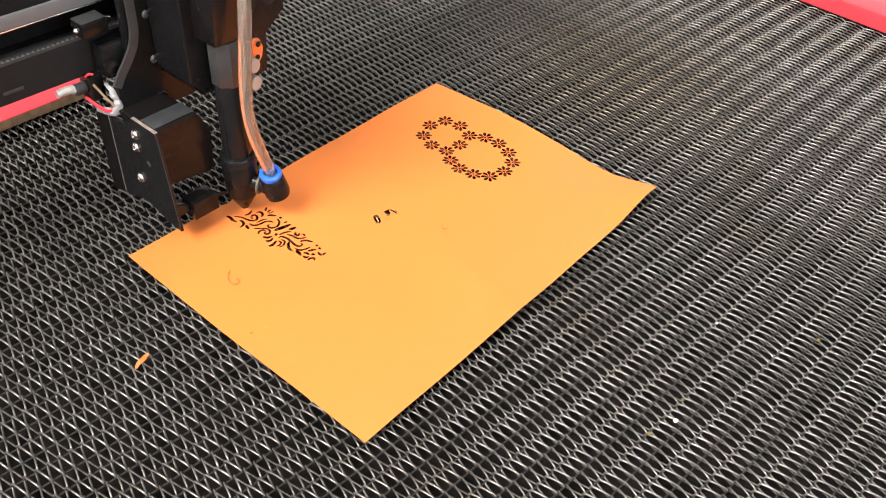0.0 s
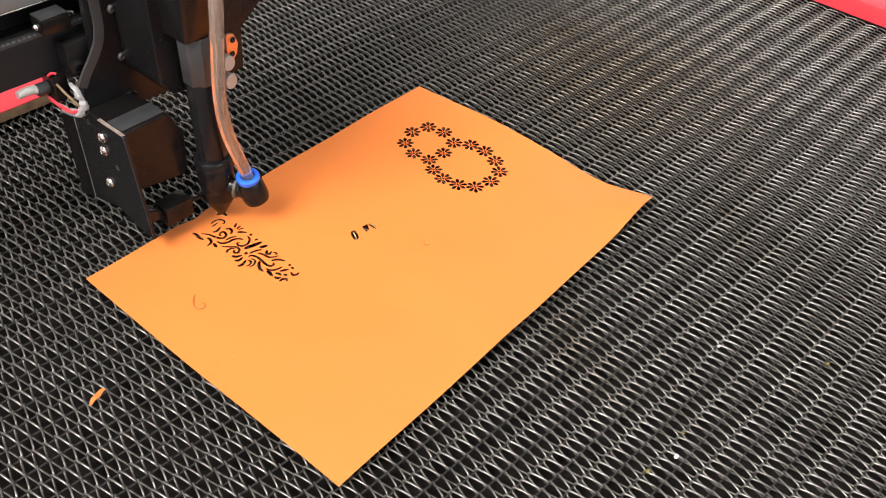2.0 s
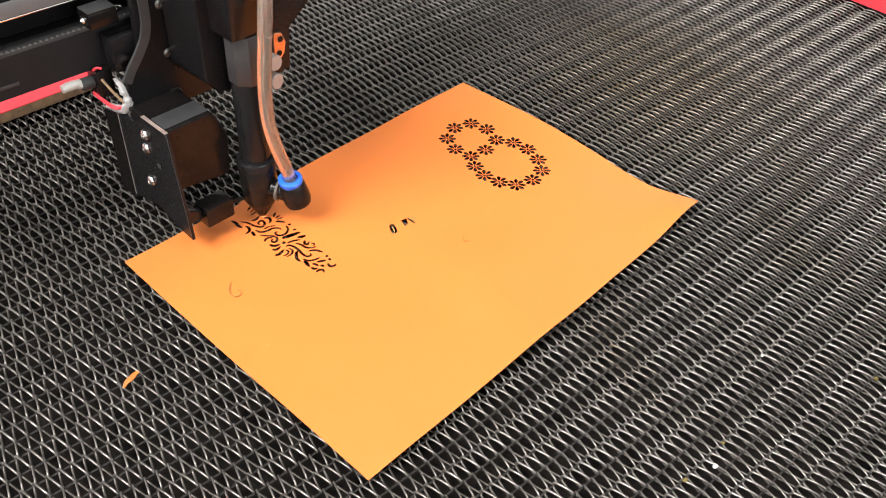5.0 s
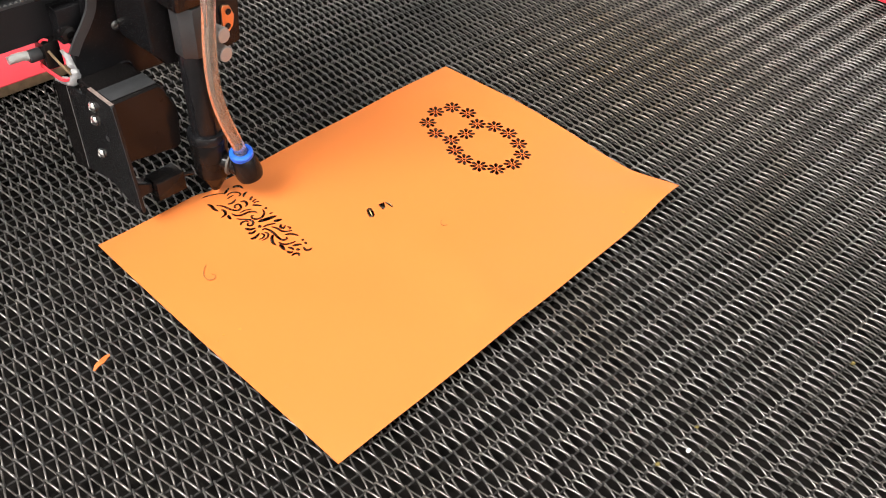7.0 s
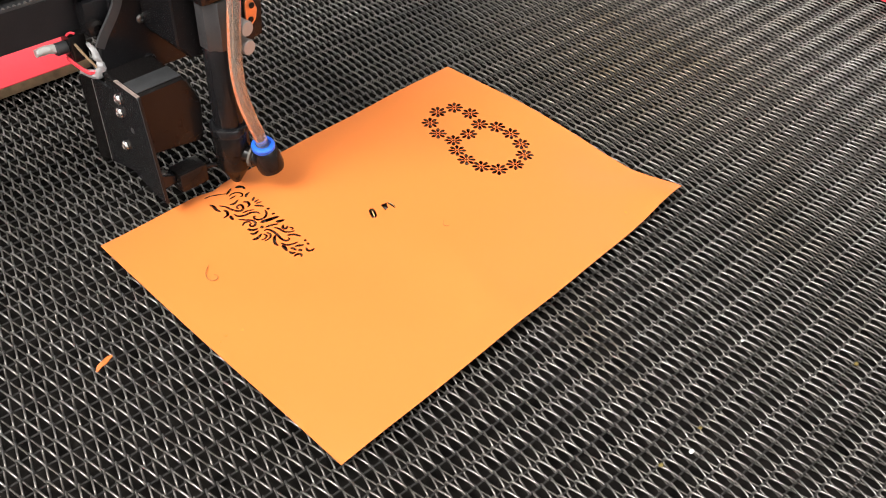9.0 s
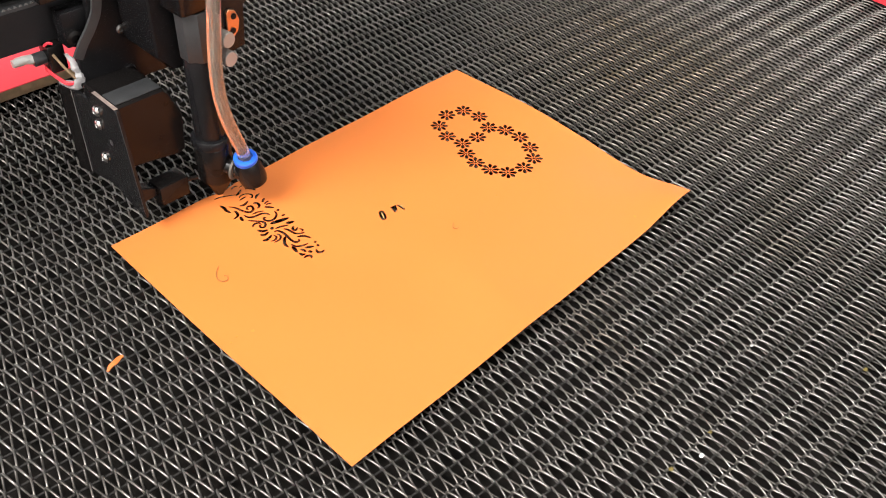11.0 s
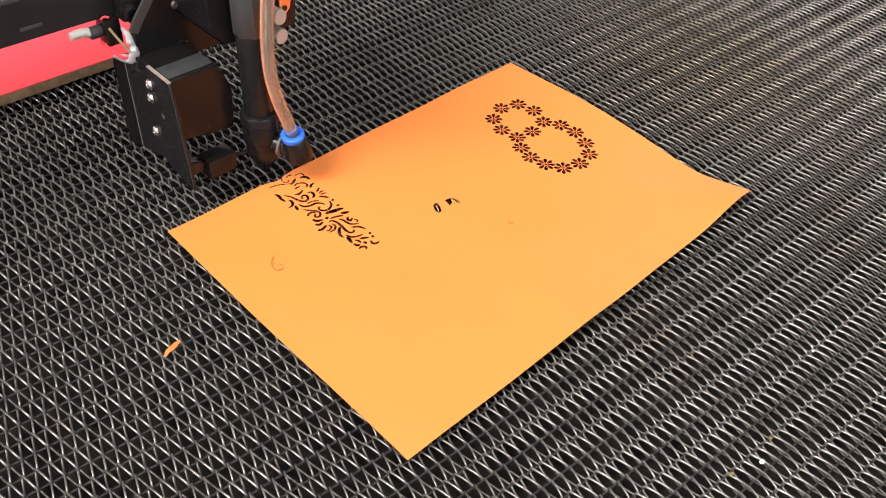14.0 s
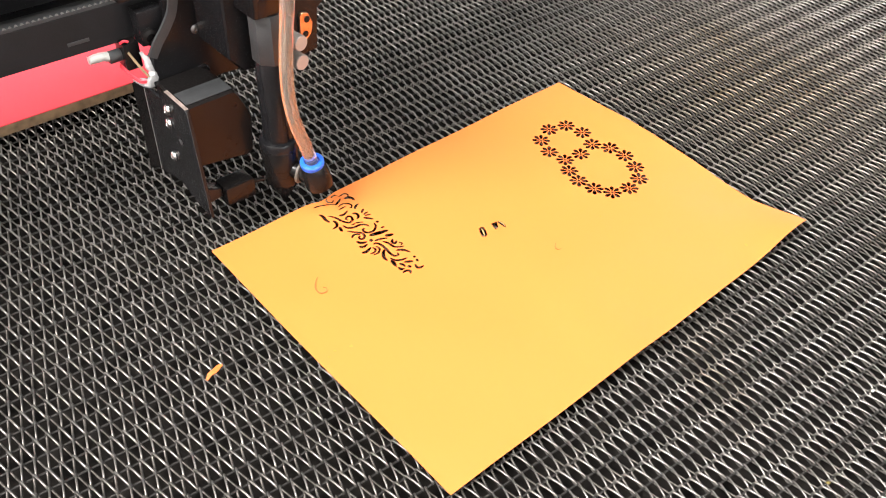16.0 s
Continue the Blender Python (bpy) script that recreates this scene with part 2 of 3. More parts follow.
def blob(points, radii, seed=1, rough=0.3):
    """A lumpy strand of set glue or lint."""
    path = smooth_path([Vector(p) for p in points], 6)
    n = len(path)
    rs = []
    for i in range(n):
        f = i / (n - 1) * (len(radii) - 1)
        k = min(int(f), len(radii) - 2)
        rs.append(radii[k] + (radii[k + 1] - radii[k]) * (f - k))
    bm = tube(path, 1, 10, radii=rs)
    for v in bm.verts:
        d = noise.noise_vector(v.co * 400 + Vector((seed, 0, 0)))
        v.co += d * min(rs) * rough
    return bm


# ---- setting: workshop hall round the machine ----
def hall():
    h, t = HALL, 0.2
    thing("floor", box((-h, -h, FLOOR - 0.1), (h, h, FLOOR), 0), CONCRETE, "grey concrete floor of a workshop", "floor", "structure")
    bm = bmesh.new()
    for x0, x1, y0, y1 in ((-h, ROOF_X[0], -h, h), (ROOF_X[0], ROOF_X[1], -h, ROOF_Y[0]), (ROOF_X[0], ROOF_X[1], ROOF_Y[1], h), (ROOF_X[1], CENTRE_X[0], -h, h),
                           (CENTRE_X[0], CENTRE_X[1], -h, CENTRE_Y[0]), (CENTRE_X[0], CENTRE_X[1], CENTRE_Y[1], h), (CENTRE_X[1], h, -h, h)):
        box((x0, y0, CEIL), (x1, y1, CEIL + 0.1), 0, bm)
    thing("ceiling", bm, CEILING, "white painted workshop ceiling with a skylight opening and one added for fill light", "ceiling", "structure")

    def wall(name, centre, along):
        bm = bmesh.new()
        half, lo, hi = 1.8, 0.45, 2.25
        spans = [(-h, h, FLOOR, lo), (-h, h, hi, CEIL), (-h, centre - half, lo, hi), (centre + half, h, lo, hi)]
        sign = 1 if name in ("wall_east", "wall_north") else -1
        a, b = sorted((sign * h, sign * (h + t)))
        for s0, s1, z0, z1 in spans:
            if along == "y":
                box((a, s0, z0), (b, s1, z1), 0, bm)
            else:
                box((s0, a, z0), (s1, b, z1), 0, bm)
        thing(name, bm, PLASTER, "pale plaster workshop wall with a wide window opening", "wall", "structure")

    wall("wall_east", 0.6, "y")
    wall("wall_south", 0.3, "x")
    wall("wall_north", 0.3, "x")
    thing("wall_west", box((-h - t, -h, FLOOR), (-h, h, CEIL), 0), PLASTER, "plain pale plaster workshop wall", "wall", "structure")


hall()

# ---- the machine's bed ----
BED_TURN = -4.5
bed_m = pose(0, 0, 0, 0, 0, BED_TURN)
U0, U1, V0, V1 = -0.4228, 0.683, -0.4621, 0.66
BELT_TOP = -0.0022


def bed():
    table = empty("laser_machine", "red and black laser cutting machine bed holding a steel wire belt", "machine")
    table.matrix_world = bed_m
    w = 0.09
    top, low = 0.012, -0.05
    rails = {
        "side_frame": [((U1 + 0.004, V0 - w, low), (U1 + w, V1 + w, top)), ((U0 - w, V0 - w, low), (U0 - 0.004, V1 + w, top))],
        "end_frame": [((U0, V0 - w, low), (U1, V0 - 0.004, top)), ((U0, V1 + 0.004, low), (U1, V1 + w, top))],
    }
    for name, rows in rails.items():
        for lo, hi in rows:
            part(name, box(lo, hi, 0.003), RED, table, "red painted steel frame")
    part("tray", box((U0 - 0.003, V0 - 0.003, -0.03), (U1 + 0.003, V1 + 0.003, -0.0135), 0), TRAY, table, "sooty black tray below the belt")
    for lo, hi in (((U1 + 0.001, V0, -0.0134), (U1 + 0.0035, V1, BELT_TOP - 0.001)), ((U0 - 0.0035, V0, -0.0134), (U0 - 0.001, V1, BELT_TOP - 0.001))):
        part("skirt", box(lo, hi, 0), TRAY, table, "sooty black inner skirt")
    part("cabinet", box((U0 - w + 0.01, V0 - w + 0.01, FLOOR), (U1 + w - 0.01, V1 + w - 0.01, -0.066), 0.005), RED, table)
    return table


bed()

PITCH, ROW = 0.00604, 0.00987
TURNS = int((U1 - U0) / PITCH)


def coil_mesh(name, hand, thick):
    """One flattened spiral of wire that runs the belt's whole width."""
    half, drop = 0.0052, 0.0034
    pts = []
    for i in range(TURNS):
        u = i * PITCH
        for f, v, z in ((0.0, 1.0, -0.5), (0.03, 0.94, -0.17), (0.09, 0.74, 0.0), (0.25, 0.0, 0.09), (0.41, -0.74, 0.0), (0.47, -0.94, -0.17), (0.5, -1.0, -0.5),
                        (0.53, -0.94, -0.83), (0.59, -0.74, -1.0), (0.91, 0.74, -1.0), (0.97, 0.94, -0.83)):
            s = v * half
            pts.append((u + f * PITCH, hand * s, z * drop))
    bm = tube(pts, thick, 5, caps=True)
    me = mesh_of(name, bm, WIRE, 80)
    me.materials.append(SHADED_WIRE)
    # faces low in the coil get the darker wire, as painted shade
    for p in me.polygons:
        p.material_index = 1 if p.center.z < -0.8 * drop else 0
    return me


def belt():
    holder = empty("wire_mesh_belt", "balanced weave steel wire belt, oxidised grey with rusty patches", "conveyor belt", kind="structure")
    holder.matrix_world = bed_m @ pose(0, 0, BELT_TOP - 0.0013)
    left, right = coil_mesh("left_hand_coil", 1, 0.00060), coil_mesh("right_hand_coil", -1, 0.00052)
    n = int((V1 - V0) / ROW)
    rng = random.Random(4)
    rod_pts = []
    for i in range(0, TURNS * 2, 8):
        rod_pts.append((i * PITCH / 2, 0, -0.0028))
    rod = mesh_of("cross_rod", tube(rod_pts, 0.0006, 5), ROD, 80)
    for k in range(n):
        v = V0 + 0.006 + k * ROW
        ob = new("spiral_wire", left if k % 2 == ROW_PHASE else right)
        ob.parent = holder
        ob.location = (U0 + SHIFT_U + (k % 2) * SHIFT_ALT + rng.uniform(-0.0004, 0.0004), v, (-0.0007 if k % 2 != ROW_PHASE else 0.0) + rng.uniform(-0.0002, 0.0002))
        r = new("cross_rod", rod)
        r.parent = holder
        r.location = (U0 + rng.uniform(0, 0.003), v + ROW / 2, 0)
    return holder


ROW_PHASE, SHIFT_U, SHIFT_ALT = 0, 0.0025, 0.0015
belt()


# ---- the sheet of card ----
from mathutils import geometry

SHEET_X, SHEET_Y = 0.297, 0.210


def lift(x, y):
    """Height of the curling sheet over the belt."""
    def hump(cx, cy, sx, sy, h):
        return h * math.exp(-((x - cx) / sx) ** 2 - ((y - cy) / sy) ** 2)
    z = 0.0004 + hump(0.3, 0.13, 0.05, 0.06, 0.003) + hump(0.225, 0.215, 0.058, 0.04, 0.0018) + hump(0.285, -0.004, 0.028, 0.021, 0.0062)
    z += hump(0.29, 0.05, 0.03, 0.02, -0.0016) + hump(0.09, 0.2, 0.04, 0.03, -0.0006)
    z += 0.0008 * math.sin(x * 31 + 1) * math.sin(y * 27) + 0.0003 * math.sin(x * 70 + y * 45)
    z += hump(0.135, 0.03, 0.02, 0.04, 0.0018) + hump(0.16, 0.06, 0.05, 0.02, 0.0010)
    return max(z, -0.0006)


holes = []
plugs = []


def cut(x0, y0, x1, y1, x2, y2, wide, falls=None):
    """A leaf-shaped slit through three places (mm), pointed at both ends; falls: when its piece drops out."""
    a, m, b = Vector((x0, y0)), Vector((x1, y1)), Vector((x2, y2))
    c = 2 * m - (a + b) / 2
    up, down, n = [], [], 8
    for k in range(1, n):
        t = k / n
        p = a * (1 - t) ** 2 + c * 2 * t * (1 - t) + b * t * t
        d = ((c - a) * (1 - t) + (b - c) * t).normalized()
        w = (wide * 1.9 + 0.45) * math.sin(math.pi * t ** 0.85) ** 0.45 / 2
        side = Vector((-d.y, d.x)) * w
        up.append(p + side), down.append(p - side)
    loop = [a] + up + [b] + down[::-1]
    loop = [(min(max(p.x, 1), 296) / 1000, min(p.y, 208.3) / 1000) for p in loop]
    holes.append(loop)
    if falls is not None:
        plugs.append((loop, falls))


def curl(wide, *xy, falls=None):
    """A tapering slit along a smooth line through several places (mm)."""
    p = [Vector(xy[i:i + 2]) for i in range(0, len(xy), 2)]
    m = len(p) - 1
    n = 5 * m if m > 1 else 6
    p = [2 * p[0] - p[1]] + p + [2 * p[-1] - p[-2]]
    line = []
    for k in range(n + 1):
        u = min(k / n * m, m - 1e-9)
        i = int(u)
        t = u - i
        a, b, c, d = p[i:i + 4]
        line.append(0.5 * (2 * b + (c - a) * t + (2 * a - 5 * b + 4 * c - d) * t * t + (3 * b - a - 3 * c + d) * t ** 3))
    up, down = [], []
    for k in range(1, n):
        d = (line[k + 1] - line[k - 1]).normalized()
        side = Vector((-d.y, d.x)) * (wide * 0.46 * math.sin(math.pi * (k / n) ** 0.85) ** 0.45)
        up.append(line[k] + side), down.append(line[k] - side)
    loop = [(q.x / 1000, min(q.y, 208.3) / 1000) for q in [line[0]] + up + [line[-1]] + down[::-1]]
    holes.append(loop)
    if falls is not None:
        plugs.append((loop, falls))


def flower(x, y, turn):
    """Eight petal-shaped openings round a small eye."""
    for k in range(8):
        a = radians(turn + 45 * k)
        ca, sa = math.cos(a), math.sin(a)
        loop = []
        for r, s in ((1.35, 0), (2.6, 0.65), (4.2, 1.25), (5.3, 1.2), (6.1, 0.6), (6.35, 0), (6.1, -0.6), (5.3, -1.2), (4.2, -1.25), (2.6, -0.65)):
            r, s = r * 0.97, s * 0.86
            loop.append(((x + r * ca - s * sa) / 1000, (y + r * sa + s * ca) / 1000))
        holes.append(loop)
    holes.append([((x + 0.75 * math.cos(k * 1.0472)) / 1000, (y + 0.75 * math.sin(k * 1.0472)) / 1000) for k in range(6)])


def figure_eight():
    ring = [(260.1, 168.4), (247.8, 173.2), (234.6, 168.2), (229.5, 155.5), (231.1, 142.4), (224.0, 132.3), (220.7, 120.7), (222.2, 108.7), (228.1, 98.4),
            (240.2, 94.3), (253.2, 96.6), (261.2, 106.5), (265.2, 119.0), (264.0, 131.2), (258.0, 142.0), (244.1, 140.0), (262.8, 155.4)]
    for x, y in ring:
        flower(x - 1.6, y - 1.1, 0)


figure_eight()


def scrollwork():
    cut(68.0, 204.7, 74.2, 203.4, 83.2, 198.1, 0.30, 5.2)
    curl(1.1, 80.3, 207.6, 78.7, 205.7, 78.8, 203.2, 80.9, 202.2, 82.7, 203.7, falls=11.0)
    cut(82.4, 206.0, 85.0, 206.9, 87.6, 206.0, 0.37, 10.4)
    curl(1.2, 86.7, 204.2, 91.4, 204.5, 92.8, 202.4, 91.9, 200.7, falls=9.8)
    cut(80.2, 198.6, 83.7, 200.0, 86.9, 202.0, 0.6, 4.6)
    cut(88.5, 200.3, 92.1, 199.2, 92.7, 194.8, 1.04, 1.2)
    curl(1.3, 80.6, 195.7, 83.5, 196.9, 86.9, 195.6, 88.4, 192.6, 86.8, 190.5, 85.5, 191.3, falls=0.7)
    cut(79.0, 193.5, 82.1, 193.7, 84.9, 193.7, 0.37, 0.4)
    cut(87.7, 187.7, 89.8, 189.9, 92.8, 190.5, 0.67, 2.2)
    curl(1.79, 67.4, 197.4, 68.2, 194.5, 67.7, 190.8, 68.4, 187.5)
    curl(1.35, 70.8, 193.2, 73.4, 189.0, 74.9, 183.3, 77.3, 179.8, 80.3, 180.6, 81.3, 183.8, 79.6, 185.0, 77.7, 183.6, 78.0, 182.0)
    curl(1.59, 70.7, 187.5, 71.1, 184.9, 69.6, 182.1, 66.0, 181.5)
    curl(1.79, 70.4, 180.6, 69.7, 178.1, 69.3, 176.1)
    curl(1.39, 72.7, 180.3, 73.6, 176.7, 76.9, 174.5, 80.8, 174.0, 83.7, 171.7, 84.3, 169.2)
    curl(0.99, 76.8, 177.2, 80.7, 176.6, 84.2, 174.7)
    curl(1.25, 71.6, 174.6, 74.3, 171.1, 77.2, 167.5, 77.2, 164.4, 74.9, 162.9, 73.4, 164.3, 74.1, 165.9, 75.3, 165.7)
    curl(1.19, 70.1, 167.7, 72.1, 169.1, 74.5, 168.5, 75.6, 166.8)
    curl(1.79, 70.4, 163.6, 72.0, 160.6, 75.2, 159.3)
    curl(1.59, 69.2, 159.2, 70.8, 157.2, 74.3, 157.7)
    curl(1.79, 67.0, 154.0, 69.6, 152.9, 74.1, 154.2)
    curl(1.3, 88.7, 170.2, 87.4, 166.6, 83.8, 164.4, 80.5, 165.3, 79.2, 167.6, 80.0, 169.7, 81.3, 169.0)
    curl(2.78, 79.4, 162.8, 85.1, 160.9, 91.2, 159.1)
    curl(2.18, 86.7, 156.6, 88.6, 155.4, 91.5, 154.4)
    curl(2.18, 77.1, 159.5, 78.4, 158.0)
    curl(1.19, 78.9, 157.1, 82.7, 156.1, 86.7, 153.9)
    curl(1.39, 76.6, 155.2, 78.6, 154.9, 79.9, 151.7, 80.0, 147.3, 79.5, 143.1, 80.2, 139.6, 82.6, 139.0, 83.2, 140.6)
    curl(1.19, 82.5, 153.7, 84.0, 150.5, 84.7, 146.1, 87.0, 143.6, 89.7, 142.5)
    curl(1.59, 88.2, 151.4, 86.3, 149.5, 86.9, 147.7, 89.4, 148.7)
    curl(0.79, 89.3, 147.1, 90.3, 145.0, 88.8, 144.3)
    curl(1.39, 83.7, 142.7, 87.2, 140.3, 89.4, 136.0)
    curl(0.99, 76.7, 153.0, 77.2, 150.0, 74.7, 147.8, 70.9, 148.0)
    curl(0.99, 74.6, 153.4, 74.9, 150.8, 72.6, 149.5, 70.3, 150.1)
    curl(1.79, 79.0, 147.5, 76.4, 145.4, 74.5, 142.2, 74.5, 139.1)
    curl(1.19, 77.0, 140.0, 78.3, 136.4, 81.6, 134.4, 85.0, 133.7)
    curl(2.18, 76.5, 138.1, 76.1, 135.4, 75.4, 132.1)
    curl(1.59, 81.1, 132.0, 83.6, 130.7, 85.9, 129.3)
    curl(1.39, 78.3, 132.9, 79.4, 130.8, 79.4, 128.8)
    curl(1.59, 76.0, 130.8, 76.2, 128.6, 78.1, 127.8)
    curl(1.79, 80.8, 128.3, 82.0, 126.3)
    curl(1.39, 75.2, 125.7, 77.5, 125.9, 79.4, 124.3, 78.2, 122.5)
    curl(1.39, 85.1, 126.7, 84.4, 124.0, 86.1, 122.6, 88.4, 122.8)
    curl(1.59, 88.5, 132.3, 89.1, 131.1)
    curl(1.39, 88.3, 129.4, 88.1, 127.5)
    curl(1.79, 90.9, 170.2, 90.7, 168.6)
    curl(1.19, 89.0, 163.7, 91.2, 163.2)
    curl(0.9, 88.5, 179.9, 90.2, 180.6, 92.2, 180.6)
    curl(0.9, 88.5, 178.6, 90.3, 178.4, 92.2, 177.5)
    curl(1.2, 88.6, 182.3, 90.2, 183.6, 92.0, 184.6)
    curl(1.5, 86.6, 177.8, 88.6, 175.6, 90.4, 172.9)
    curl(1.39, 76.4, 189.1, 79.1, 188.0, 83.1, 189.5)
    curl(1.59, 83.7, 185.5, 85.6, 183.8, 85.2, 180.9, 82.7, 179.3)
    # the small motif in the sheet's middle
    holes.append([(0.1352, 0.1256), (0.1372, 0.1262), (0.1383, 0.1252), (0.1372, 0.1218), (0.1354, 0.1188), (0.1334, 0.1182), (0.1320, 0.1192), (0.1332, 0.1225)])
    holes.append([(0.1444, 0.1246), (0.1484, 0.1241), (0.1458, 0.1200), (0.1430, 0.1190)])
    cut(149.2, 123.6, 149.9, 120.6, 149.2, 116.9, 0.75)


scrollwork()


RIM = 0.00026


def swollen(pts, by):
    """The same ring, grown outwards by a little."""
    p = [Vector(q) for q in pts]
    n = len(p)
    turn = sum(p[i].x * p[(i + 1) % n].y - p[(i + 1) % n].x * p[i].y for i in range(n))
    out = []
    for i in range(n):
        d = (p[(i + 1) % n] - p[i - 1]).normalized()
        q = p[i] + Vector((d.y, -d.x)) * (by if turn > 0 else -by)
        out.append((q.x, min(q.y, SHEET_Y - 0.0012)))
    return out


def sheet_mesh(name, outline, inner, spacing, mat):
    """A thin sheet inside outline with openings, bent by lift(), with a back and cut edges."""
    verts, edges = [], []

    def loop(pts):
        s = len(verts)
        verts.extend(Vector(p) for p in pts)
        edges.extend((s + i, s + (i + 1) % len(pts)) for i in range(len(pts)))

    loop(outline)
    for pts in inner:
        loop(pts)
    rims = [h for h in inner if h not in fresh]
    for pts in rims:
        loop(swollen(pts, RIM))
    if spacing:
        nx, ny = int(SHEET_X / spacing), int(SHEET_Y / spacing)
        boxes = [(min(p[0] for p in h), max(p[0] for p in h), min(p[1] for p in h), max(p[1] for p in h)) for h in inner]
        for i in range(1, nx):
            for j in range(1, ny):
                x, y = SHEET_X * i / nx, SHEET_Y * j / ny
                if y < SHEET_Y - 0.004 and not any(a - 0.0003 < x < b + 0.0003 and c - 0.0003 < y < d + 0.0003 for a, b, c, d in boxes):
                    verts.append(Vector((x, y)))
    co, _, faces, _, _, _ = geometry.delaunay_2d_cdt(verts, edges, [], 1, 1e-6)
    char = {}
    for h in rims:
        for a, b in zip(h, h[1:] + h[:1]):
            a, b = Vector(a), Vector(b)
            key = (int((a.x + b.x) * 250), int((a.y + b.y) * 250))
            for i in (-1, 0, 1):
                for j in (-1, 0, 1):
                    char.setdefault((key[0] + i, key[1] + j), []).append((a, b))

    def singed(x, y):
        c = Vector((x, y))
        for a, b in char.get((int(x * 500), int(y * 500)), ()):
            t = min(max((c - a).dot(b - a) / max((b - a).length_squared, 1e-12), 0), 1)
            if (a + (b - a) * t - c).length < RIM * 1.02:
                return True
        return False

    gaps = [(min(p[0] for p in h), max(p[0] for p in h), min(p[1] for p in h), max(p[1] for p in h), h) for h in inner]

    def open_at(x, y):
        for a, b, c, d, h in gaps:
            if a <= x <= b and c <= y <= d:
                odd = False
                for (xa, ya), (xb, yb) in zip(h, h[1:] + h[:1]):
                    if (ya > y) != (yb > y) and x < xa + (y - ya) * (xb - xa) / (yb - ya):
                        odd = not odd
                if odd:
                    return True
        return False

    me = bpy.data.meshes.new(name)
    bm = bmesh.new()
    top = [bm.verts.new((p.x, p.y, lift(p.x, p.y))) for p in co]
    for f in faces:
        if open_at(sum(co[i].x for i in f) / len(f), sum(co[i].y for i in f) / len(f)):
            continue
        try:
            bm.faces.new([top[i] for i in f])
        except ValueError:
            pass
    bmesh.ops.recalc_face_normals(bm, faces=bm.faces)
    up = sum(f.normal.z * f.calc_area() for f in bm.faces)
    if up < 0:
        bmesh.ops.reverse_faces(bm, faces=bm.faces)
    bmesh.ops.solidify(bm, geom=bm.faces[:], thickness=0.0003)
    loose = [v for v in bm.verts if not v.link_faces]
    bmesh.ops.delete(bm, geom=loose, context="VERTS")
    for f in bm.faces:
        f.smooth = abs(f.normal.z) > 0.7
        inside = -0.0005 < f.calc_center_median().x - 0.002 < SHEET_X - 0.004 and 0.002 < f.calc_center_median().y < SHEET_Y - 0.0012
        f.material_index = 1 if inside and abs(f.normal.z) < 0.5 else 2 if singed(*f.calc_center_median().xy) else 0
    for e in bm.edges:
        if len(e.link_faces) == 2 and e.calc_face_angle(0) > radians(40):
            e.smooth = False
    bm.to_mesh(me)
    bm.free()
    me.materials.append(mat)
    me.materials.append(BURNT)
    me.materials.append(SINGED)
    return me


def border():
    """The sheet's rim, with the small bite that the cutting left in the far long edge."""
    pts = []
    for i in range(60):
        pts.append((SHEET_X * i / 60, -0.0006 * math.sin(math.pi * i / 60)))
    for i in range(42):
        y = SHEET_Y * i / 42
        pts.append((SHEET_X - 0.0018 * math.exp(-((y - 0.042) / 0.018) ** 2), y))
    for i in range(120):
        x = SHEET_X * (1 - i / 120)
        pts.append((x, SHEET_Y - 0.0026 * math.exp(-((x - 0.077) / 0.007) ** 2)))
    for i in range(42):
        pts.append((-0.0008 * math.sin(math.pi * i / 42), SHEET_Y * (1 - i / 42)))
    return pts


fresh = [pts for pts, _ in plugs]
sheet = tagged(new("paper_sheet", sheet_mesh("paper_sheet", border(), holes, 0.005, PAPER)),
               "orange card sheet with cut-out flowers and scrollwork on a belt", "paper")

offcuts = []
for loop_pts, t_fall in plugs:
    ob = tagged(new("paper_offcut", sheet_mesh("paper_offcut", loop_pts, [], 0, PAPER)), "small orange leaf-shaped offcut that drops through the wire belt", "offcut", "offcuts of the scrollwork")
    offcuts.append((ob, t_fall))


# ---- the cutting head ----
HEAD_HOME = Vector((0.080, 0.205, 0.0))
head = empty("laser_cutter", "black laser cutting unit with an air nozzle over the orange sheet", "laser cutter", HEAD_HOME)


def socket_screw(name, m, r, h, parent, label="bright socket head screw", mat=CHROME):
    bm = lathe([(r, 0), (r * 1.05, h * 0.35), (r * 0.9, h * 0.75), (r * 0.6, h), (r * 0.42, h), (r * 0.36, h * 0.6)], m, 20)
    return part(name, bm, mat, parent, label)


TO_X = pose(0, 0, 0, 0, -90, 0)      # turned so that +z looks along -x
TO_Y = pose(0, 0, 0, 90, 0, 0)       # turned so that +z looks along -y


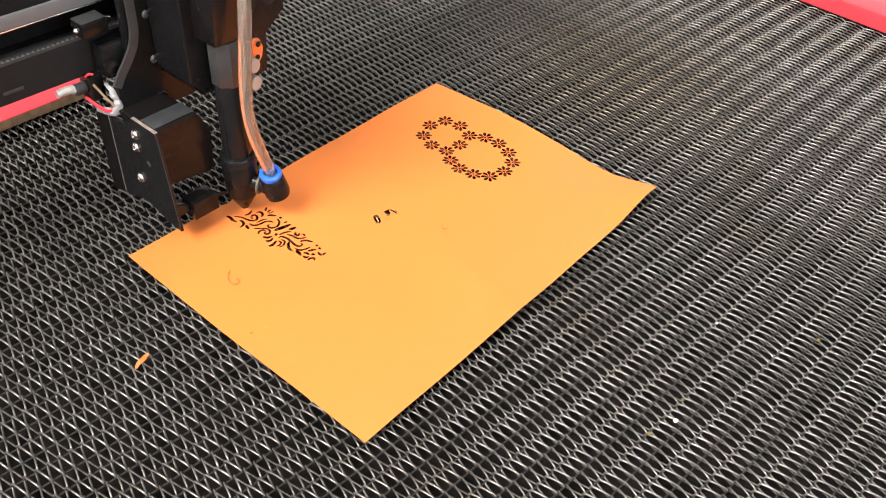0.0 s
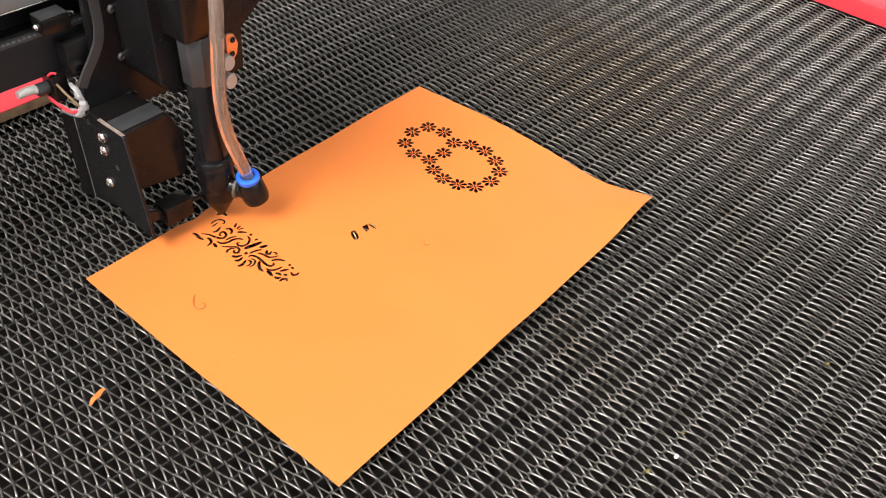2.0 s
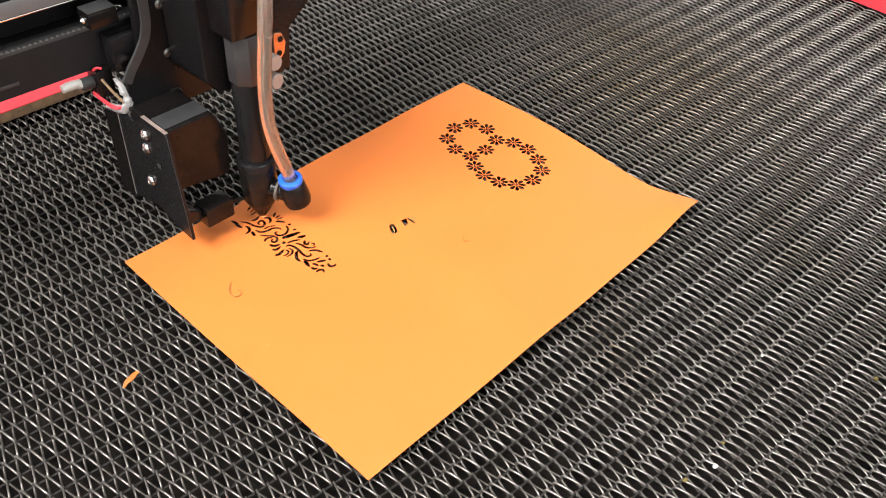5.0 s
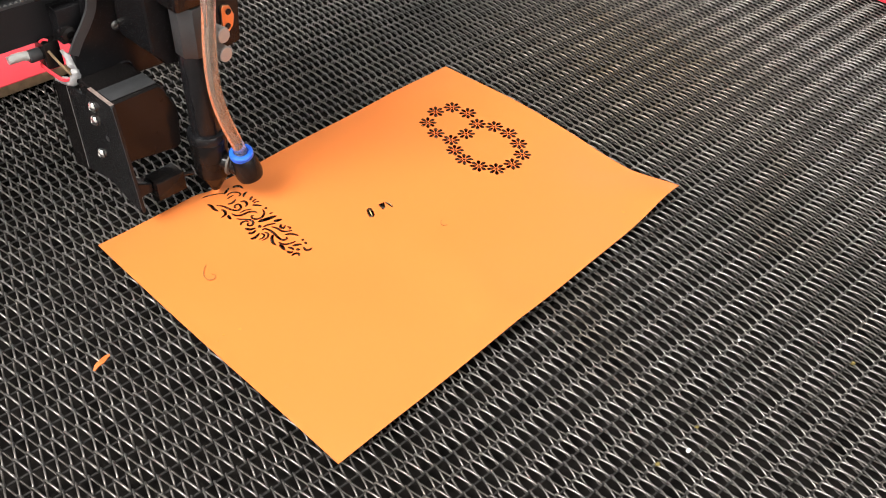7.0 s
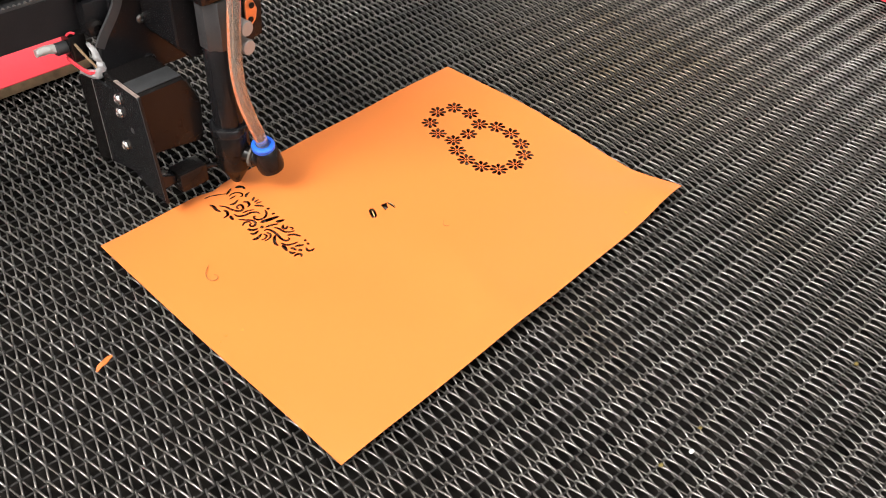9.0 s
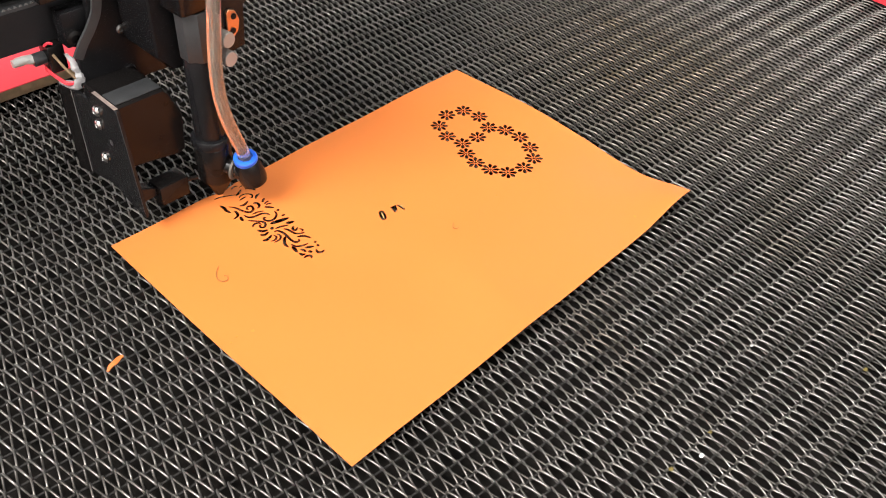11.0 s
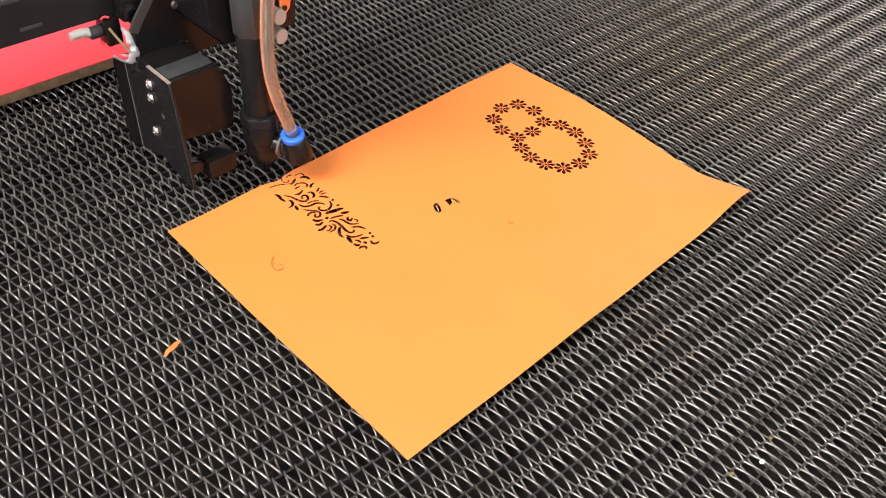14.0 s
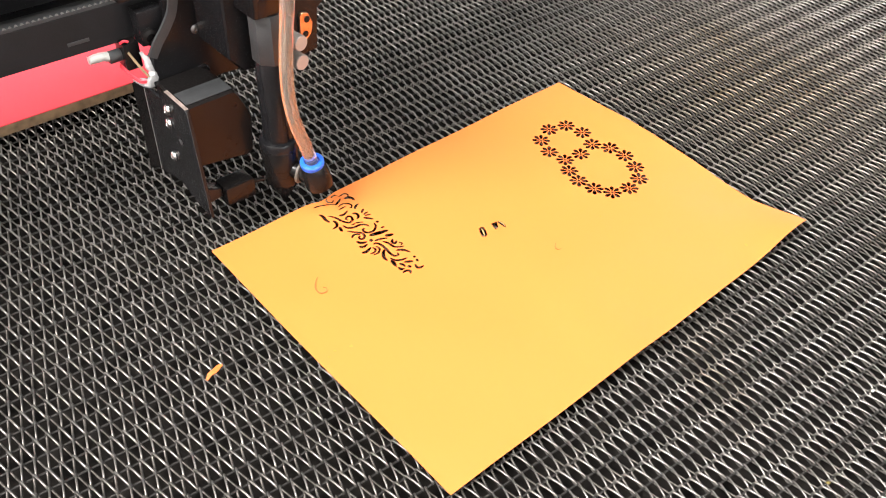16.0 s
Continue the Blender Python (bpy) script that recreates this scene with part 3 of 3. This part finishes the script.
def build_head():
    # nozzle, lens tube and clamp, on one upright axis
    part("nozzle", lathe([(0.0016, 0.0025), (0.0029, 0.0028), (0.0036, 0.0042), (0.0096, 0.0150), (0.0106, 0.0170), (0.0106, 0.0275)], pose(-0.0004, 0, 0)), SATIN, head, "black conical nozzle")
    part("nozzle_ring", lathe([(0.0105, 0.0275), (0.0112, 0.0282), (0.0112, 0.0405), (0.0108, 0.0412)], pose(-0.0006, 0, 0)), SATIN, head)
    part("collar", lathe([(0.0110, 0.0412), (0.0119, 0.0418), (0.0119, 0.0462), (0.0112, 0.0472), (0.0095, 0.0474)], pose(-0.0006, 0, 0)), BLACK, head)
    part("lens_tube", lathe([(0.0092, 0.0474), (0.0092, 0.1), (0.0090, 0.1005)], pose(-0.0004, 0, 0)), BLACK, head, "glossy black lens tube")
    part("tube_clamp", lathe([(0.0099, 0.0995), (0.0104, 0.1002), (0.0104, 0.1280), (0.0100, 0.1286)], pose(0, 0.0, 0, 0, 0, 22.5), 8), GREY, head, "worn grey clamp round the lens tube")
    part("upper_tube", prism([(-0.011, -0.009), (0.009, -0.009), (0.011, -0.007), (0.011, 0.04), (-0.013, 0.04), (-0.013, -0.007)], "z", 0.1288, 0.20, 0.001), BLACK, head)
    part("tube_holder", prism([(0.012, 0.094), (0.012, 0.20), (-0.020, 0.20), (-0.020, 0.100), (-0.012, 0.090), (0.006, 0.088)], "y", 0.0105, 0.0445, 0.001), BLACK, head, "black mirror housing")

    part("laser_spark", lathe([(0.0003, 0.0006), (0.0008, 0.0010), (0.0009, 0.0015), (0.0005, 0.0021)], Matrix(), 12), SPARK, head, "tiny glowing laser spark")

    # thumbscrews and their bracket
    bracket = part("side_bracket", prism([(0.0105, 0.084), (0.0195, 0.084), (0.0205, 0.0895), (0.0350, 0.0905), (0.0354, 0.116), (0.043, 0.121), (0.052, 0.127), (0.052, 0.20), (0.0112, 0.20)], "y", 0.0065, 0.0105, 0.0006), BLACK, head)
    # coloured orange for the reflection on the bracket's chamfer
    part("slotted_plate", prism([(0.0228, 0.1000), (0.0265, 0.0990), (0.0301, 0.1025), (0.0315, 0.1087), (0.0288, 0.1155), (0.0248, 0.1167), (0.0228, 0.1150)], "y", 0.0045, 0.0064, 0.0004), ORANGE_REFLECTION, bracket, "slotted plate with the sheet's orange reflection in its colour")
    for x, z in ((0.0275, 0.1120), (0.0261, 0.1035)):
        part("slot", lathe([(0.0016, 0), (0.0019, 0.0006), (0.0014, 0.0007)], pose(x, 0.0047, z) @ TO_Y, 16), BLACK, bracket)
    for z in (0.1035, 0.0915):
        m = pose(0.0165, 0.0062, z, 0, 0, 8) @ TO_Y
        bm = bmesh.new()
        n, r = 40, 0.0047
        rings = []
        for h, k in ((0, 0.92), (0.0006, 1), (0.0092, 1), (0.0098, 0.9)):
            rings.append([bm.verts.new(m @ Vector((r * k * (1.0 if (i % 2 or h in (0, 0.0098)) else 0.94) * math.cos(2 * math.pi * i / n), r * k * (1.0 if (i % 2 or h in (0, 0.0098)) else 0.94) * math.sin(2 * math.pi * i / n), h))) for i in range(n)])
        for a, b in zip(rings, rings[1:]):
            for i in range(n):
                bm.faces.new((a[i], a[(i + 1) % n], b[(i + 1) % n], b[i]))
        bm.faces.new(rings[0]), bm.faces.new(rings[-1])
        part("thumbscrew", bm, ALU, head, "knurled bright steel thumbscrew", 20)

    # air fitting and hose
    fit = part("elbow_fitting", lathe([(0.0058, -0.0172), (0.0077, -0.0162), (0.0085, -0.0130), (0.0084, -0.0095), (0.0079, -0.0025), (0.0068, 0.0)], pose(0.0088, -0.0195, 0.0335, -9, -11, 0)), SATIN, head, "black plastic elbow air fitting")
    part("fitting_stem", tube([(0.0015, -0.0055, 0.0270), (0.0045, -0.0115, 0.0262), (0.0078, -0.0180, 0.0245)], 0.0056, 16), SATIN, fit)
    part("fitting_nut", lathe([(0.0060, 0.0), (0.0074, 0.0004), (0.0074, 0.0018), (0.0062, 0.0022)], look((0.0046, -0.0116, 0.0262), (0.0015, -0.0055, 0.0270)), 24), NUT, fit, "dull metal nut")
    part("release_ring", lathe([(0.0042, 0.0), (0.0068, 0.0), (0.0072, 0.0007), (0.0072, 0.0034), (0.0064, 0.0043), (0.0046, 0.0043), (0.0042, 0.0024)], pose(0.0088, -0.0195, 0.0332, 8, -8, 0)), BLUE, fit, "bright blue release ring")
    line = smooth_path([(0.0087, -0.0195, 0.030), (0.0080, -0.0197, 0.038), (0.0052, -0.0205, 0.047), (0.0015, -0.0208, 0.058), (-0.0018, -0.0206, 0.071), (-0.0034, -0.0200, 0.085), (-0.0034, -0.0198, 0.1),
                        (-0.0022, -0.0198, 0.115), (0.0002, -0.0198, 0.135), (0.004, -0.018, 0.16), (0.009, -0.012, 0.2)], 6)
    bm = tube(line, 0.0039, 20, caps=False)
    tube(line, 0.0032, 20, bm, False)
    part("air_hose", bm, CLEAR, head, "clear plastic air hose", 80)

    # bracket plate with its screws, in the plane across the beam
    plate = part("screw_plate", prism([(-0.0025, 0.0125), (0.0055, 0.0825), (0.030, 0.0825), (0.036, 0.0745), (0.0565, 0.073), (0.0625, 0.011), (0.031, 0.020), (0.012, 0.0135)], "x", -0.052, -0.050, 0.0003), BLACK, head, "black folded bracket plate")
    part("flange", prism([(-0.0500, 0.0580), (-0.0522, 0.0566), (-0.0558, 0.0648), (-0.0540, 0.0656)], "z", 0.0135, 0.0725, 0.0002), SATIN, plate, "folded black flange")
    part("worn_fold", tube([(-0.0524, 0.0566, 0.0140), (-0.0524, 0.0564, 0.035), (-0.0524, 0.0565, 0.0722)], 0.0002, 5), ALU, plate, "bare metal along the fold")
    for y, z in ((0.0284, 0.0717), (0.0300, 0.0618), (0.0323, 0.0375)):
        socket_screw("screw", pose(-0.052, y, z) @ TO_X, 0.0031, 0.0022, plate)
    part("screw_hole", lathe([(0.0014, 0), (0.0019, 0.0003), (0.0013, 0.0004)], pose(-0.052, 0.0197, 0.0547) @ TO_X, 14), GREY, plate)
    # both edge highlights of the plate are modelled as thin coloured strips
    part("lit_rim", tube([(-0.0521, -0.0020, 0.0155), (-0.0521, 0.0054, 0.081), (-0.0521, 0.0070, 0.0824)], 0.00016, 5), GREY, plate, "thin grey line for the light along the edge")
    part("rim", prism([(0.0065, 0.0826), (0.030, 0.0826), (0.030, 0.0830), (0.0065, 0.0830)], "x", -0.0522, -0.0500, 0.0001), LIT_EDGE, plate, "bracket's top edge, coloured as if lit orange")

    # sensor or motor housing behind the plate
    body = part("motor_box", prism([(-0.0498, 0.081), (-0.0205, 0.081), (-0.0175, 0.0785), (-0.0112, 0.064), (-0.0104, 0.060), (-0.0120, 0.037), (-0.0155, 0.0345), (-0.0498, 0.040)], "y", 0.0105, 0.046, 0.0012), SATIN, head, "black plastic motor housing")
    part("box_lid", box((-0.0485, 0.0125, 0.0811), (-0.0200, 0.0262, 0.0817), 0.0002), GREY, body, "grey top face")
    foot = part("sensor_block", box((-0.0395, -0.001, 0.0135), (-0.0205, 0.012, 0.0262), 0.0012), SATIN, head, "small black sensor block")
    part("sensor_arm", prism([(-0.0495, 0.018), (-0.0393, 0.0185), (-0.0393, 0.0245), (-0.0495, 0.0290)], "y", 0.004, 0.012, 0.0006), BLACK, foot)
    part("sensor_pin", tube([(-0.021, 0.004, 0.0205), (-0.0165, 0.003, 0.0205), (-0.0125, 0.002, 0.0200)], 0.0013, 10), SATIN, foot, "dull metal pin")

    # mounting plate with bolts
    # carried on unseen to 0.24, to help shade the sheet
    back = part("mounting_plate", prism([(-0.050, 0.078), (-0.044, 0.071), (0.004, 0.0695), (0.022, 0.082), (0.022, 0.24), (-0.034, 0.24), (-0.036, 0.112), (-0.048, 0.095)], "y", 0.0455, 0.050, 0.0006), BLACK, head, "black mounting plate")
    for z in (0.104, 0.1335):
        socket_screw("bolt", pose(-0.0205, 0.0455, z) @ TO_Y, 0.0026, 0.0012, back, "dull steel socket head bolt", DARKSTEEL)
    part("boss", lathe([(0.0044, 0), (0.0044, 0.0016), (0.0036, 0.0022), (0.003, 0.0012)], pose(-0.0205, 0.0455, 0.0775) @ TO_Y, 22), BLACK, back)
    strap = smooth_path([(-0.0490, 0, 0.0965), (-0.0440, 0, 0.1040), (-0.0375, 0, 0.1120), (-0.0322, 0, 0.122), (-0.0305, 0, 0.14), (-0.0305, 0, 0.20)], 6)
    bm = bmesh.new()
    rows = []
    for i, p in enumerate(strap):
        d = (strap[min(i + 1, len(strap) - 1)] - strap[max(i - 1, 0)]).normalized()
        s = Vector((-d.z, 0, d.x)) * 0.0027
        rows.append([bm.verts.new((p + s * a + Vector((0, y, 0)))) for a, y in ((1, 0.0430), (-1, 0.0430), (-1, 0.0448), (1, 0.0448))])
    for a, b in zip(rows, rows[1:]):
        for k in range(4):
            bm.faces.new((a[k], a[(k + 1) % 4], b[(k + 1) % 4], b[k]))
    bm.faces.new(rows[0]), bm.faces.new(rows[-1])
    part("strap", bm, GREY, head, "bent grey metal strap")

    # wiring, glue and the limit switch at the carriage
    part("glue_bead", blob([(-0.0525, 0.066, 0.0725), (-0.0520, 0.058, 0.0750), (-0.0505, 0.050, 0.0775), (-0.0490, 0.047, 0.084), (-0.0500, 0.0485, 0.091), (-0.0515, 0.052, 0.0975)], [0.0014, 0.0022, 0.0026, 0.0024, 0.0017, 0.0009], 3, 1.3), GLUE, head, "smeared whitish hot glue")
    switch = part("cable_plug", lathe([(0.0034, 0), (0.0037, 0.0006), (0.0037, 0.0065), (0.003, 0.0072)], pose(-0.0585, 0.0645, 0.0925) @ TO_X, 18), GREY, head, "grey cable plug")
    part("plug_sleeve", blob([(-0.0655, 0.0645, 0.0935), (-0.0705, 0.0645, 0.0945), (-0.0765, 0.0645, 0.0942)], [0.0026, 0.0026, 0.0024], 8, 0.25), MILKY, switch, "milky plastic sleeve")
    part("plug_body", box((-0.0585, 0.058, 0.084), (-0.049, 0.070, 0.1005), 0.0015), SATIN, switch)
    for k in range(2):
        part("red_lead", tube(smooth_path([(-0.0600, 0.064, 0.0865 - 0.0012 * k), (-0.0575, 0.058, 0.0825 - 0.0012 * k), (-0.0545, 0.053, 0.0795 - 0.0012 * k), (-0.0505, 0.049, 0.0800)], 6), 0.00075, 8), REDWIRE, head, "thin red lead")
    part("red_lead", tube(smooth_path([(-0.0590, 0.0600, 0.1012), (-0.0572, 0.0585, 0.1028), (-0.0552, 0.0572, 0.1022)], 6), 0.0007, 8), REDWIRE, head, "thin red lead")
    part("tan_lead", tube(smooth_path([(-0.0565, 0.0575, 0.0960), (-0.0545, 0.052, 0.0900), (-0.0515, 0.0475, 0.0835)], 6), 0.0008, 8), MDF, head, "tan lead")
    block = part("carriage_block", box((-0.058, 0.052, 0.1275), (-0.0415, 0.064, 0.1365), 0.001), SATIN, head, "black carriage block on the beam")
    part("block_top", box((-0.0575, 0.0525, 0.1366), (-0.042, 0.0635, 0.1372), 0.0002), GREY, block)
    socket_screw("block_screw", pose(-0.0415, 0.058, 0.1325) @ pose(0, 0, 0, 0, 90, 0), 0.0022, 0.005, block)
    socket_screw("block_screw", pose(-0.0580, 0.058, 0.1315) @ TO_X, 0.0018, 0.002, block)
    part("carriage", box((-0.050, 0.0505, 0.100), (0.02, 0.0615, 0.1205), 0.001), BLACK, head)
    part("roller", lathe([(0.0042, 0), (0.0046, 0.0008), (0.0046, 0.004), (0.0025, 0.0046), (0.002, 0.003)], pose(-0.0465, 0.0505, 0.1065) @ TO_Y, 20), SATIN, head, "dull roller bolt")


build_head()


# ---- the gantry beam ----
beam = empty("gantry_beam", "black gantry beam with a toothed belt and a grey rail", "gantry", (0.0, HEAD_HOME.y, 0.0))


def build_beam():
    x0, x1 = -0.43, 0.60
    part("lower_channel", prism([(0.0655, 0.099), (0.0655, 0.1218), (0.105, 0.1218), (0.105, 0.099)], "x", x0, x1, 0.0002), MATT, beam)
    # above the rail it is an unseen extension, added to shade the sheet
    part("upper_channel_and_shade", prism([(0.084, 0.1222), (0.084, 0.138), (0.070, 0.1385), (0.068, 0.1400), (0.068, 0.150), (0.072, 0.26), (0.13, 0.26), (0.13, 0.1222)], "x", x0, x1, 0.0006), BLACK, beam)
    part("slide_rail", box((x0, 0.0655, 0.1412), (x1, 0.0678, 0.1490), 0.0006), RAIL, beam, "grey rail cover")
    part("rail_edge", tube([(x0, 0.0652, 0.1409), (x1, 0.0652, 0.1409)], 0.0004, 6), CHROME, beam, "bright steel edge")
    strip = part("drive_belt", box((x0, 0.0656, 0.1219), (x1, 0.0750, 0.1238), 0.0002), RUBBER, beam, "black rubber toothed belt")
    bm = bmesh.new()
    n = 240
    for i in range(n):
        x = -0.43 + 0.003 * i
        vs = [bm.verts.new(p) for p in ((x, 0.0654, 0.1238), (x + 0.0018, 0.0654, 0.1238), (x + 0.0018, 0.0665, 0.1238), (x, 0.0665, 0.1238),
                                        (x + 0.0005, 0.0655, 0.1246), (x + 0.0012, 0.0655, 0.1246), (x + 0.0012, 0.0664, 0.1246), (x + 0.0005, 0.0664, 0.1246))]
        for f in ((3, 2, 1, 0), (4, 5, 6, 7), (0, 1, 5, 4), (1, 2, 6, 5), (2, 3, 7, 6), (3, 0, 4, 7)):
            bm.faces.new([vs[k] for k in f])
    part("belt_teeth", bm, CORD, strip, "worn pale belt teeth")
    part("worn_patch", box((-0.026, 0.0651, 0.105), (-0.014, 0.0656, 0.107), 0.0002), GREY, beam, "scuffed patch")


build_beam()


# ---- loose things on the belt and the sheet ----
def red_board():
    board = empty("red_board", "loose red-faced board with a raw brown edge on the belt", "board", (-0.05, 0.397, 0), )
    board.rotation_euler = (0, 0, radians(-1.4))
    part("core", box((-0.30, 0, BELT_TOP + 0.0002), (0.150, 0.15, 0.0052), 0.0004), MDF, board, "raw brown board core")
    part("face", box((-0.30, 0.0002, 0.0053), (0.150, 0.15, 0.0060), 0.0002), RED, board, "smooth red face")


red_board()


def ribbon(points, wide, thick, mat, name, label, category):
    """A thin curled strip through points."""
    path = smooth_path(points, 6)
    bm = bmesh.new()
    rows = []
    for i, p in enumerate(path):
        d = (path[min(i + 1, len(path) - 1)] - path[max(i - 1, 0)]).normalized()
        s = d.cross(Vector((0, 0, 1))).normalized()
        w = wide * (0.35 + 0.65 * math.sin(math.pi * (i + 0.6) / (len(path) + 0.2))) / 2
        rows.append([bm.verts.new(p + s * w * a + Vector((0, 0, b * thick))) for a, b in ((1, 0), (-1, 0), (-1, 1), (1, 1))])
    for a, b in zip(rows, rows[1:]):
        for k in range(4):
            bm.faces.new((a[k], a[(k + 1) % 4], b[(k + 1) % 4], b[k]))
    bm.faces.new(rows[0]), bm.faces.new(rows[-1])
    return thing(name, bm, mat, label, category)


def on_sheet(x, y, h=0.0005):
    return (x, y, lift(x, y) + h)


ribbon([(-0.0505, 0.1284, -0.0008), (-0.0478, 0.1297, 0.0002), (-0.0452, 0.1297, 0.0008), (-0.0422, 0.1310, 0.0006), (-0.0400, 0.1306, 0.0010)], 0.0030, 0.0005, SCRAP, "paper_scrap", "curled orange leaf-shaped scrap lying on the belt", "scrap")
ribbon([on_sheet(0.0349, 0.1531), on_sheet(0.0310, 0.1500), on_sheet(0.0284, 0.1455), on_sheet(0.0287, 0.1417), on_sheet(0.0315, 0.1405), on_sheet(0.0336, 0.1428), on_sheet(0.0325, 0.1445)], 0.0007, 0.0002, SHAVING, "paper_shaving", "thin brown hooked paper shaving on the sheet", "shaving")
ribbon([on_sheet(0.1620, 0.0868), on_sheet(0.1590, 0.0845), on_sheet(0.1590, 0.0822), on_sheet(0.1612, 0.0812)], 0.0006, 0.0002, SHAVING, "paper_shaving", "faint curved paper shaving on the sheet", "shaving")


ribbon([(0.1367, 0.1252, 0.0004), (0.1353, 0.1222, 0.0007), (0.1338, 0.1192, 0.0004)], 0.0008, 0.0002, PALE, "paper_flap", "pale strip of card curling inside a cut slot", "offcut")
ribbon([(0.1495, 0.1230, 0.0006), (0.1501, 0.1206, 0.0008), (0.1495, 0.1175, 0.0006)], 0.0006, 0.0002, PALE, "paper_flap", "pale strip of card curling inside a cut slot", "offcut")


def speck(name, x, y, z, r, mat, label, category, seed):
    bm = bmesh.new()
    bmesh.ops.create_icosphere(bm, subdivisions=2, radius=r, matrix=Matrix.Translation((x, y, z)) @ Matrix.Diagonal((1, 0.75, 0.5, 1)))
    for v in bm.verts:
        v.co += noise.noise_vector(v.co * 900 + Vector((seed, 0, 0))) * r * 0.5
    return thing(name, bm, mat, label, category)


def scorch(x, y, r, seed):
    """A flat scorch spot that lies on the sheet."""
    bm = bmesh.new()
    rng = random.Random(seed)
    ring = []
    for k in range(14):
        a, q = 2 * math.pi * k / 14, r * rng.uniform(0.75, 1.1)
        px, py = x + q * math.cos(a), y + q * math.sin(a)
        ring.append(bm.verts.new((px, py, lift(px, py) + 0.00008)))
    bm.faces.new(ring)
    bmesh.ops.solidify(bm, geom=bm.faces[:], thickness=0.00012)
    return thing("scorch_mark", bm, SOOT, "small brown scorch mark on the orange sheet", "stain", "", "scorch marks")


scorch(0.0186, 0.0997, 0.0011, 1)
scorch(0.0100, 0.1024, 0.0009, 2)
scorch(0.0053, 0.1009, 0.0009, 3)
scorch(0.2029, 0.0867, 0.0008, 4)
scorch(0.2520, 0.0125, 0.0013, 5)
speck("lint_speck", 0.127, -0.113, BELT_TOP + 0.0006, 0.0014, LINT, "pale lint speck caught on the belt", "lint", 1)
speck("lint_speck", 0.2105, -0.0945, BELT_TOP + 0.0006, 0.0010, LINT, "pale lint speck caught on the belt", "lint", 2)
speck("crumb", 0.2409, -0.1472, BELT_TOP + 0.0006, 0.0015, CRUMB, "ochre crumb caught on the belt", "crumb", 3)

speck("crumb", 0.1423, -0.1085, BELT_TOP + 0.0004, 0.0012, CRUMB, "ochre crumb caught on the belt", "crumb", 5)
speck("crumb", 0.1093, -0.1064, BELT_TOP + 0.0004, 0.0012, CRUMB, "ochre crumb caught on the belt", "crumb", 6)


# ---- what moves ----
HEAD_ROWS = [
    (0.0, 1.5, -10.9), (0.5, 6.4, -14.3), (1.0, 3.8, -7.1), (1.5, 9.2, -12.8), (2.0, 12.5, -6.2), (2.5, 13.5, -14.9), (3.0, 8.9, -18.8), (3.5, 10.6, -21.3),
    (4.0, 9.7, -24.8), (6.5, -0.6, -1.5), (7.0, 0.0, 0.0), (7.5, 10.7, 6.0), (8.0, 7.4, 8.2), (8.5, 2.0, -1.0), (9.0, 13.8, -1.1), (11.5, -8.1, 2.9),
    (12.0, 0.9, 10.4), (12.5, 5.1, 13.5), (13.0, 5.9, 16.0), (13.5, 10.4, 15.2), (14.0, -3.0, 14.5), (14.5, -6.3, 14.0), (15.0, -12.9, 14.1),
    (15.5, -17.7, 26.7), (16.0, -19.0, 19.0)]


def motions():
    walk(head, [(t, pose(HEAD_HOME.x + x / 1000, HEAD_HOME.y + y / 1000, 0)) for t, x, y in HEAD_ROWS])
    walk(beam, [(t, pose(0, HEAD_HOME.y + y / 1000, 0, 0, 0, -2)) for t, x, y in HEAD_ROWS])
    for ob, t in offcuts:
        walk(ob, [(0.0, pose(0, 0, 0)), (t, pose(0, 0, 0)), (t + 0.1, pose(0, 0, -0.006)), (t + 0.2, pose(0, 0, -0.0134)), (16.0, pose(0, 0, -0.0134))])


motions()
